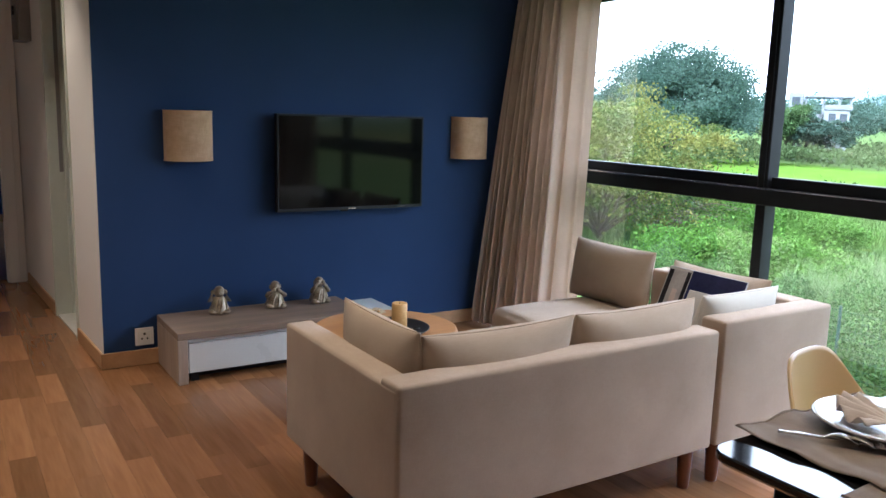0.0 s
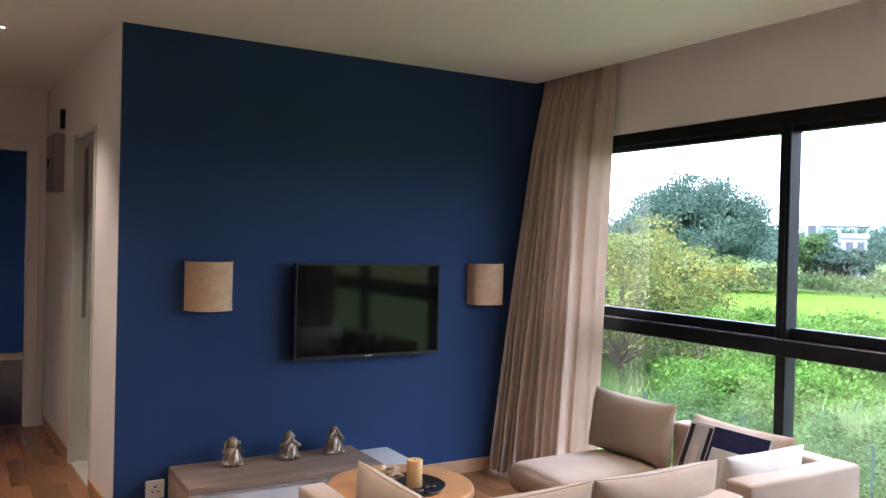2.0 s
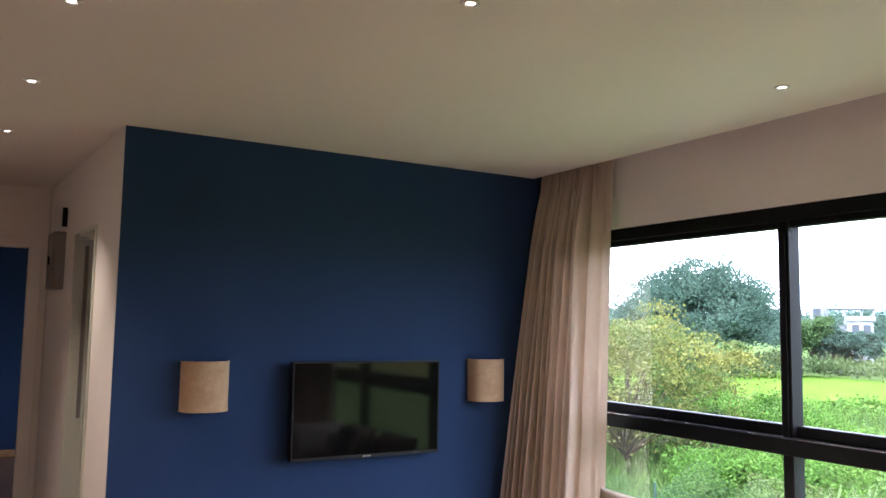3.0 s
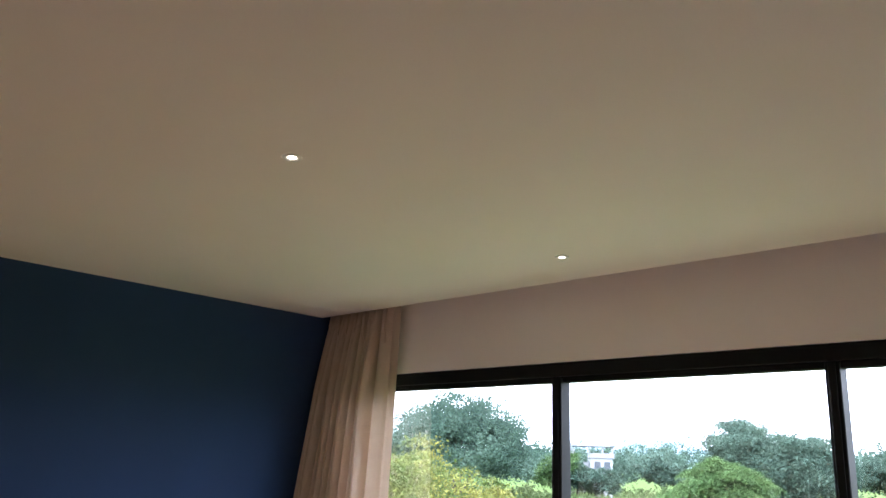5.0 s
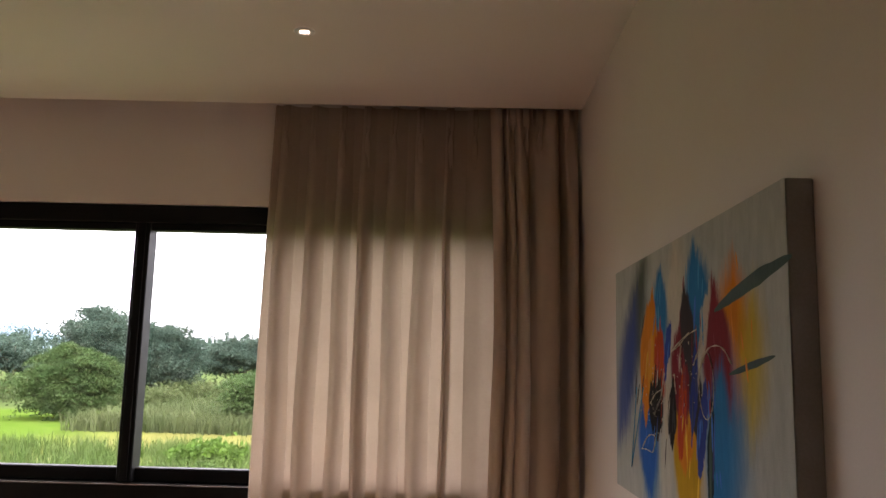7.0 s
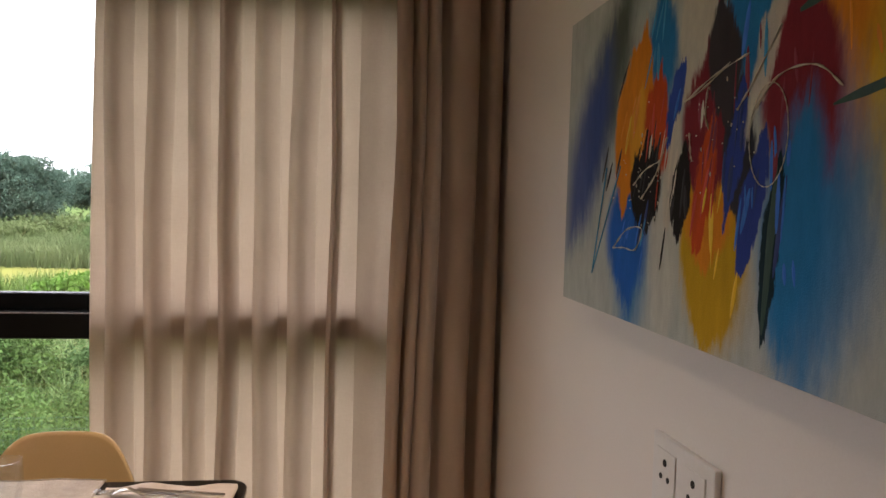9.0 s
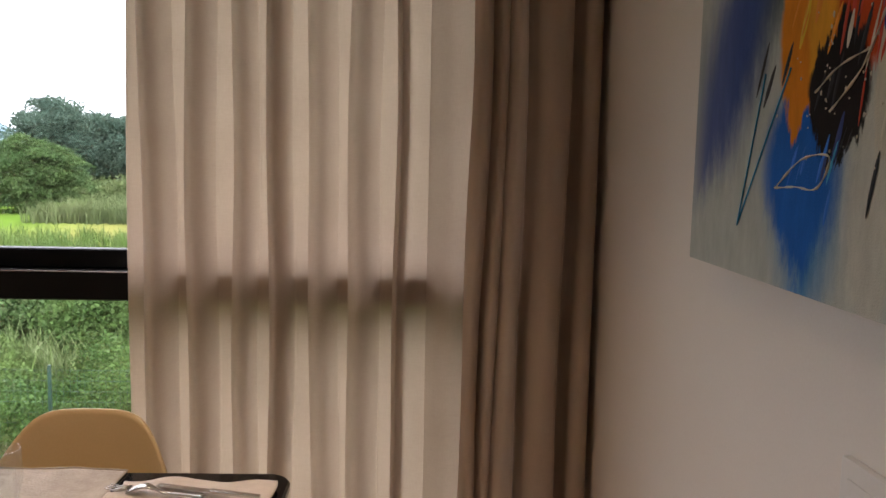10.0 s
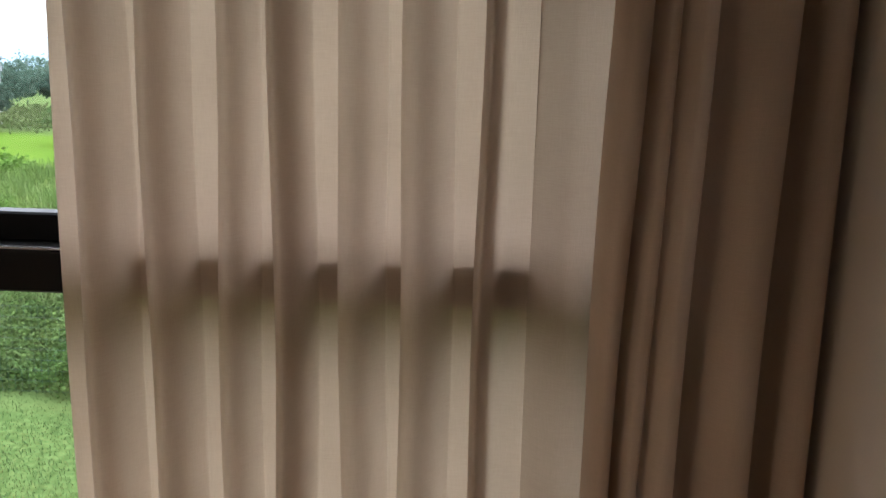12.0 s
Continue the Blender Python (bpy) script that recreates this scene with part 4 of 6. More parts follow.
def flower(parent, c, r, seed):
    rnd = random.Random(seed)
    for k in range(7):
        a = k * 2 * math.pi / 7 + rnd.uniform(-0.2, 0.2)
        el = rnd.uniform(0.2, 0.9)
        d = Vector((math.cos(a) * math.cos(el), math.sin(a) * math.cos(el), math.sin(el)))
        side = d.cross(Vector((0, 0, 1))).normalized()

        def fn(u, v):
            p = Vector(c) + d * (r * v) + side * (r * 0.55 * (u - 0.5) * 2 * math.sin(math.pi * min(0.92, v * 0.8 + 0.12)))
            p.z += 0.35 * r * (u - 0.5) ** 2 - 0.25 * r * v * v
            return p
        part("petal", grid_mesh(4, 5, fn), M_PETAL, parent, smooth=True)
    bm = bmesh.new()
    blob(bm, Vector(c) + Vector((0, 0, 0.008)), (0.007, 0.007, 0.006), 10)
    part("flower_heart", bm, M_CANDLE, parent, smooth=True)


posy = thing("flowers", "cream artificial flowers lying beside a candle", "flowers", pose(1.245, -1.865, 0.4275))
for k, c in enumerate(((0, 0, 0.03), (0.05, 0.03, 0.035), (-0.04, -0.03, 0.03), (0.015, -0.045, 0.045), (-0.02, 0.045, 0.05), (0.04, -0.01, 0.07))):
    flower(posy, c, 0.036, k)
for k in range(9):
    rnd = random.Random(50 + k)
    a, rr = rnd.uniform(-1.2, 1.2), rnd.uniform(0.06, 0.12)
    bm = bmesh.new()
    blob(bm, (0, 0, 0), (0.018, 0.012, 0.006), 10)
    ob = part("pebble", bm, M_TRAY, smooth=True)
    ob.matrix_world = pose(TR[0] + 0.05 + rr * math.cos(a) * 0.9, TR[1] + rr * math.sin(a), 0.4335, 0, 0, rnd.uniform(0, 180))
    tagged(ob, "small dark polished pebble on a black tray", "pebble", "pebbles on the tray")

# ---- dining table ----
DX0, DX1, DY0, DY1, DZ = 3.428, 4.335, -2.235, -0.70, 0.75


def rounded_slab(x0, x1, y0, y1, z0, z1, r, edge, seg=8):
    bm = bmesh.new()
    rings = []
    for inset, z in ((edge, z0), (0, z0 + edge), (0, z1 - edge * 0.5), (edge * 0.5, z1)):
        ring = []
        for cx, cy, a0 in ((x1 - r, y1 - r, 0), (x0 + r, y1 - r, 90), (x0 + r, y0 + r, 180), (x1 - r, y0 + r, 270)):
            for k in range(seg + 1):
                a = radians(a0 + 90 * k / seg)
                ring.append(bm.verts.new((cx + (r - inset) * math.cos(a), cy + (r - inset) * math.sin(a), z)))
        rings.append(ring)
    for a, b in zip(rings, rings[1:]):
        for i in range(len(a)):
            k = (i + 1) % len(a)
            bm.faces.new((a[i], a[k], b[k], b[i]))
    bm.faces.new(rings[0][::-1])
    bm.faces.new(rings[-1])
    return bm


table = thing("dining_table", "dining table with a glossy black top and dark legs", "dining table", pose(0, 0, 0))
part("tabletop", rounded_slab(DX0, DX1, DY0, DY1, DZ - 0.024, DZ, 0.05, 0.008), M_TABLEGLASS, table, "glossy black glass top")
for sx in (DX0 + 0.12, DX1 - 0.12):
    for sy in (DY0 + 0.12, DY1 - 0.12):
        part("leg", tube([(sx, sy, DZ - 0.0245), (sx + (0.03 if sx > 3.8 else -0.03), sy + (0.03 if sy > -1.4 else -0.03), 0)], [0.030, 0.018], 14), M_BLACK, table, smooth=True)
part("apron", box(DX0 + 0.13, DX1 - 0.13, DY0 + 0.13, DY1 - 0.13, DZ - 0.060, DZ - 0.0245), M_BLACK, table)


def shell_chair(m, label):
    """A moulded tub chair: seat, curved back and low sides in one shell, on four splayed legs; it faces local +y."""
    ch = thing("dining_chair", label, "chair", m, "chairs round the dining table")
    nu, nv = 32, 48
    prof = catmull([(0.225, 0.425), (0.205, 0.445), (0.10, 0.440), (0.0, 0.432), (-0.09, 0.436), (-0.155, 0.462), (-0.190, 0.53), (-0.210, 0.62), (-0.230, 0.715), (-0.247, 0.815)], 10)

    def fn(u, v):
        # v runs from the seat's front lip to the top of the back
        x = (u - 0.5) * 2
        f = v * (1 - 0.155 * abs(x) ** 4.2 * v ** 3) * (len(prof) - 1)
        i = min(int(f), len(prof) - 2)
        y, z = (a + (b - a) * (f - i) for a, b in zip(prof[i], prof[i + 1]))
        s = max(0.0, min(1.0, (z - 0.45) / 0.365)) if y < -0.1 else 0.0
        half = 0.216 - 0.040 * s ** 1.7 if s > 0 else 0.200 + 0.012 * v / 0.5
        up = min(1.0, max(0.0, (v - 0.40) / 0.2))
        up = up * up * (3 - 2 * up)
        curl = (abs(x) * half / 0.19) ** 2.2
        return (x * half, y + up * 0.075 * curl * (1 - 0.35 * s), z + (1 - up) * 0.028 * curl * (0.3 + v))
    bm = grid_mesh(nu, nv, fn)
    ob = part("shell", bm, M_CHAIR, ch, smooth=True)
    sm = ob.modifiers.new("thickness", 'SOLIDIFY')
    sm.thickness = 0.009
    sm.offset = 0
    part("under_frame", box(-0.13, 0.13, -0.12, 0.12, 0.405, 0.420), M_BLACK, ch, bevel=0.003, segs=1)
    for sx in (-1, 1):
        for sy in (-1, 1):
            part("leg", tube([(sx * 0.12, sy * 0.11, 0.410), (sx * 0.20, sy * 0.20, 0.0)], [0.016, 0.010], 12), M_LEG, ch, smooth=True)
    return ch


shell_chair(pose(3.845, -0.735, 0, 0, 0, 180), "mustard moulded shell chair tucked under a table's window end")
shell_chair(pose(3.465, -1.58, 0, 0, 0, -80), "mustard moulded shell chair drawn up beside a dining table")
shell_chair(pose(3.92, -2.10, 0, 0, 0, 0), "mustard moulded shell chair tucked under a table's end")


def placemat(cx, cy, w, d, yaw, label, ruck=0.006, material=None):
    def fn(u, v):
        x, y = (u - 0.5) * w, (v - 0.5) * d
        q = Vector((x * 1.4, y * 0.8, 0)) * 13 + Vector((cx * 5, cy * 7, 0))
        edge = max(abs(u - 0.5), abs(v - 0.5)) * 2
        x += 0.008 * noise.noise(q * 0.8)
        y += 0.010 * noise.noise(q * 0.8 + Vector((9, 0, 0)))
        return (x, y, 0.004 + ruck * (0.5 + noise.noise(q)) * (0.45 + edge ** 4 * 0.7))
    ob = thing("placemat", label, "placemat", pose(cx, cy, DZ, 0, 0, yaw), "placemats on the dining table")
    cloth = part("cloth", grid_mesh(40, 30, fn), material or M_MAT, ob, smooth=True)
    sm = cloth.modifiers.new("thickness", 'SOLIDIFY')
    sm.thickness = 0.0022
    for line in ([(k / 40, 0.012) for k in range(41)], [(k / 40, 0.988) for k in range(41)]):
        part("hem", tube([Vector(fn(u, v)) + Vector((0, 0, 0.0006)) for u, v in line], 0.0022, 6), material or M_MAT, cloth, smooth=True)
    return ob


def plate(cx, cy, z, r=0.135):
    ob = tagged(part("plate", lathe([(r * 0.55, 0.0), (r * 0.62, 0.003), (r * 0.98, 0.018), (r, 0.021), (r * 0.985, 0.023), (r * 0.68, 0.009), (r * 0.6, 0.007), (0.001, 0.006)], 56), M_CHINA, smooth=True),
                "white china plate on a linen placemat", "plate", "plates on the dining table")
    ob.matrix_world = pose(cx, cy, z)
    return ob


def napkin(cx, cy, z, yaw, s=1.0):
    ob = thing("napkin", "crumpled beige linen napkin gathered by a ring, on a plate", "napkin", pose(cx, cy, z, 0, 0, yaw), "napkins on the plates")

    def fan(sign):
        def fn(u, v):
            a = (u - 0.5) * 1.9
            r = (0.018 + 0.105 * v) * s
            pleat = 0.012 * math.sin(u * 26) * v * s
            lift = (0.014 + 0.026 * v * (1 - abs(u - 0.5))) * s
            q = Vector((u * 5, v * 5, sign * 3))
            return (sign * r * math.cos(a) + 0.006 * noise.noise(q), r * math.sin(a) + 0.006 * noise.noise(q + Vector((5, 0, 0))), lift + pleat)
        return fn
    for sign in (-1, 1):
        o = part("folds", grid_mesh(44, 14, fan(sign)), M_NAPKIN, ob, smooth=True)
        sm = o.modifiers.new("thickness", 'SOLIDIFY')
        sm.thickness = 0.002
    bm = bmesh.new()
    blob(bm, (0, 0, 0.020 * s), (0.022 * s, 0.024 * s, 0.020 * s), 12)
    part("knot", bm, M_NAPKIN, ob, smooth=True)
    part("ring", tube([(0.004 * math.sin(t), 0.027 * s * math.cos(t), 0.022 * s + 0.022 * s * math.sin(t)) for t in [k * 2 * math.pi / 20 for k in range(21)]], 0.003, 8), M_STEEL, ob, smooth=True)
    flower(ob, (0.02 * s, -0.03 * s, 0.050 * s), 0.022 * s, 77)
    return ob


def fork(m, label="steel dinner fork with long tines"):
    ob = thing("fork", label, "fork", m, "cutlery on the table")

    def fn(u, v):
        w = 0.0045 + 0.004 * max(0, (0.25 - v) / 0.25) + (0.010 * max(0, (v - 0.62) / 0.2) if v < 0.82 else 0.010)
        z = 0.004 + 0.012 * math.sin(max(0, v - 0.55) / 0.45 * math.pi) - 0.0025 * (2 * u - 1) ** 2
        return ((u - 0.5) * 2 * w, (v - 0.5) * 0.15, z)
    o = part("handle", grid_mesh(6, 24, fn), M_STEEL, ob, smooth=True)
    sm = o.modifiers.new("thickness", 'SOLIDIFY')
    sm.thickness = 0.002
    for k in range(4):
        x = -0.0105 + 0.007 * k
        part("tine", tube([(x, 0.0745, 0.0055), (x, 0.095, 0.003), (x * 0.95, 0.118, 0.006)], [0.0018, 0.0017, 0.0008], 6), M_STEEL, ob, smooth=True)
    return ob


def knife(m):
    ob = thing("knife", "plain steel table knife on a placemat", "knife", m, "cutlery on the table")
    part("handle", box(-0.006, 0.006, -0.10, 0.0, 0.002, 0.008), M_STEEL, ob, bevel=0.002)
    part("blade", box(-0.008, 0.008, 0.0005, 0.11, 0.003, 0.005), M_STEEL, ob, bevel=0.0008, segs=1)
    return ob


def wine_glass(x, y):
    ob = tagged(part("drinking_glass", lathe([(0.001, 0.0008), (0.026, 0.001), (0.030, 0.004), (0.040, 0.048), (0.038, 0.104), (0.0366, 0.1055), (0.0360, 0.104)], 40, cap=False), M_DRINKGLASS, smooth=True),
                "clear stemless glass on a dining table", "glass")
    ob.matrix_world = pose(x, y, DZ + 0.0075)
    return ob


placemat(3.565, -1.89, 0.46, 0.32, 90, "crumpled taupe linen placemat on a black table", 0.012)
plate(3.565, -1.845, DZ + 0.014, 0.140)
napkin(3.592, -1.835, DZ + 0.022, 35, 1.0)
fork(pose(3.555, -2.005, DZ + 0.016, 0, 0, -58))
fork(pose(3.532, -2.022, DZ + 0.016, 0, 0, -54))
placemat(3.92, -2.06, 0.44, 0.30, 0, "taupe linen placemat at a table's end", 0.005)
plate(3.94, -2.05, DZ + 0.008, 0.13)
placemat(3.80, -0.845, 0.40, 0.30, 0, "woven beige placemat at a table's window end", 0.002, fabric("woven_mat", (0.33, 0.28, 0.23), (0.47, 0.41, 0.35), 160, 0, 0.9, scale=30))
wine_glass(3.835, -0.882)
placemat(4.165, -1.00, 0.46, 0.30, 90, "crumpled beige linen placemat along a table's side", 0.012, M_NAPKIN)
plate(4.16, -1.03, DZ + 0.010, 0.13)
napkin(4.17, -1.02, DZ + 0.018, 80, 0.6)
knife(pose(4.20, -0.835, DZ + 0.014, 0, 0, 75))
fork(pose(4.12, -0.84, DZ + 0.014, 0, 0, 80))

# ---- painting ----
PY0, PY1, PZ0, PZ1 = -1.00, -2.185, 1.245, 1.828
PW, PH = PY0 - PY1, PZ1 - PZ0


def canvas_mat():
    """Soft washes of colour on a pale grey-green ground, in the canvas's own u, v."""
    m, nt, b = principled("painted_canvas", 0.85, 0, 0.15)
    N, L = nt.nodes.new, nt.links.new
    tc = N("ShaderNodeTexCoord")
    ns = N("ShaderNodeTexNoise")
    ns.inputs["Scale"].default_value = 7
    ns.inputs["Detail"].default_value = 5
    L(tc.outputs["Object"], ns.inputs["Vector"])
    streak = N("ShaderNodeMapping")
    streak.inputs["Scale"].default_value = (1, 0.3, 1)
    L(tc.outputs["Object"], streak.inputs["Vector"])
    brush = N("ShaderNodeTexNoise")
    brush.inputs["Scale"].default_value = 38
    brush.inputs["Detail"].default_value = 6
    brush.inputs["Roughness"].default_value = 0.7
    L(streak.outputs["Vector"], brush.inputs["Vector"])
    centred = N("ShaderNodeVectorMath")
    centred.operation = 'SUBTRACT'
    centred.inputs[1].default_value = (0.5, 0.5, 0.5)
    L(brush.outputs["Color"], centred.inputs[0])
    warp = N("ShaderNodeVectorMath")
    warp.operation = 'MULTIPLY_ADD'
    warp.inputs[1].default_value = (0.034, 0.120, 0.0)
    L(centred.outputs["Vector"], warp.inputs[0])
    L(tc.outputs["Object"], warp.inputs[2])
    base = N("ShaderNodeMix")
    base.data_type = 'RGBA'
    base.inputs["A"].default_value = (0.40, 0.44, 0.41, 1)
    base.inputs["B"].default_value = (0.54, 0.56, 0.50, 1)
    L(ns.outputs["Fac"], base.inputs["Factor"])
    col = base.outputs["Result"]
    # u, v, half width, half height, turn, colour, strength, softness of the edge
    blue, sky, orange, yellow, black = (0.013, 0.13, 0.50), (0.015, 0.20, 0.46), (0.74, 0.24, 0.014), (0.56, 0.33, 0.012), (0.016, 0.012, 0.012)
    cream, crimson, red, indigo = (0.62, 0.57, 0.46), (0.23, 0.022, 0.032), (0.60, 0.075, 0.014), (0.03, 0.06, 0.30)
    soft = ((0.21, 0.72, 0.090, 0.40, -30, (0.03, 0.05, 0.03), 0.85, 0.8), (0.115, 0.52, 0.100, 0.42, -30, (0.05, 0.09, 0.30), 0.9, 0.8),
            (0.53, 0.84, 0.07, 0.30, 0, cream, 0.7, 0.8), (0.80, 0.62, 0.095, 0.24, -6, orange, 1.0, 0.7), (0.875, 0.55, 0.065, 0.25, -6, (0.62, 0.46, 0.03), 0.85, 0.9),
            (0.32, 0.20, 0.080, 0.30, 5, sky, 0.85, 0.8), (0.77, 0.28, 0.10, 0.36, -6, sky, 0.9, 0.8), (0.58, 0.19, 0.085, 0.22, 0, yellow, 0.8, 0.7))
    firm = ((0.405, 0.73, 0.060, 0.19, -8, sky, 1.0, 0.5), (0.645, 0.75, 0.070, 0.20, 12, sky, 1.0, 0.5), (0.515, 0.74, 0.045, 0.22, 0, cream, 1.0, 0.3),
            (0.735, 0.56, 0.060, 0.24, 8, crimson, 1.0, 0.35), (0.305, 0.26, 0.078, 0.22, 5, blue, 1.0, 0.45), (0.44, 0.20, 0.045, 0.25, 0, (0.58, 0.57, 0.49), 0.9, 0.5),
            (0.572, 0.27, 0.072, 0.25, 0, yellow, 1.0, 0.22), (0.560, 0.31, 0.060, 0.11, 0, orange, 0.9, 0.5), (0.735, 0.30, 0.060, 0.26, -8, sky, 1.0, 0.6),
            (0.320, 0.58, 0.060, 0.24, -14, orange, 1.0, 0.16), (0.335, 0.56, 0.028, 0.12, -14, (0.78, 0.36, 0.03), 0.9, 0.4), (0.400, 0.54, 0.036, 0.16, -5, red, 1.0, 0.25))
    dark = ((0.555, 0.53, 0.062, 0.17, 0, crimson, 1.0, 0.25), (0.370, 0.40, 0.046, 0.12, -10, black, 1.0, 0.16), (0.585, 0.67, 0.034, 0.14, 8, (0.05, 0.04, 0.045), 1.0, 0.25),
            (0.625, 0.46, 0.030, 0.14, 0, (0.035, 0.035, 0.048), 1.0, 0.25), (0.455, 0.46, 0.021, 0.17, -6, cream, 1.0, 0.25), (0.484, 0.38, 0.024, 0.11, -8, black, 1.0, 0.16),
            (0.548, 0.39, 0.021, 0.15, -14, red, 1.0, 0.18), (0.617, 0.46, 0.016, 0.15, -12, indigo, 1.0, 0.2), (0.657, 0.35, 0.020, 0.15, -16, indigo, 1.0, 0.18),
            (0.460, 0.61, 0.016, 0.11, -22, (0.03, 0.08, 0.40), 1.0, 0.2), (0.697, 0.26, 0.013, 0.18, -6, (0.008, 0.028, 0.038), 1.0, 0.15), (0.675, 0.66, 0.018, 0.16, -26, cream, 0.9, 0.4))
    for u, v, w, h, turn, c, k, fade in soft + firm + dark:
        mp = N("ShaderNodeMapping")
        mp.vector_type = 'TEXTURE'
        mp.inputs["Location"].default_value = (u * PW, v * PH, 0)
        mp.inputs["Rotation"].default_value = (0, 0, radians(turn))
        mp.inputs["Scale"].default_value = (w * PW * 1.30, h * PH * 1.22, 1)
        L(warp.outputs["Vector"], mp.inputs["Vector"])
        # a dab with two pointed ends: it reaches to where |x| + y * y is 1
        sp = N("ShaderNodeSeparateXYZ")
        L(mp.outputs["Vector"], sp.inputs["Vector"])
        ax, sq, inv = N("ShaderNodeMath"), N("ShaderNodeMath"), N("ShaderNodeMath")
        ax.operation, sq.operation, inv.operation = 'ABSOLUTE', 'MULTIPLY_ADD', 'SUBTRACT'
        L(sp.outputs["X"], ax.inputs[0])
        L(sp.outputs["Y"], sq.inputs[0])
        L(sp.outputs["Y"], sq.inputs[1])
        L(ax.outputs[0], sq.inputs[2])
        inv.inputs[0].default_value = 1.0
        L(sq.outputs[0], inv.inputs[1])
        mr = N("ShaderNodeMapRange")
        mr.interpolation_type = 'SMOOTHSTEP'
        mr.inputs["From Max"].default_value = fade
        mr.inputs["To Max"].default_value = k
        L(inv.outputs[0], mr.inputs["Value"])
        mx = N("ShaderNodeMix")
        mx.data_type = 'RGBA'
        mx.inputs["B"].default_value = rgba(c)
        L(mr.outputs["Result"], mx.inputs["Factor"])
        L(col, mx.inputs["A"])
        col = mx.outputs["Result"]
    tone = N("ShaderNodeMapRange")
    tone.inputs["From Min"].default_value = 0.3
    tone.inputs["From Max"].default_value = 0.7
    tone.inputs["To Min"].default_value = 0.86
    tone.inputs["To Max"].default_value = 1.12
    L(brush.outputs["Fac"], tone.inputs["Value"])
    shade = N("ShaderNodeHueSaturation")
    L(tone.outputs["Result"], shade.inputs["Value"])
    L(col, shade.inputs["Color"])
    L(shade.outputs["Color"], b.inputs["Base Color"])
    wv = N("ShaderNodeTexNoise")
    wv.inputs["Scale"].default_value = 420
    L(tc.outputs["Object"], wv.inputs["Vector"])
    bp = N("ShaderNodeBump")
    bp.inputs["Strength"].default_value = 0.35
    bp.inputs["Distance"].default_value = 0.002
    L(wv.outputs["Fac"], bp.inputs["Height"])
    L(bp.outputs["Normal"], b.inputs["Normal"])
    return m


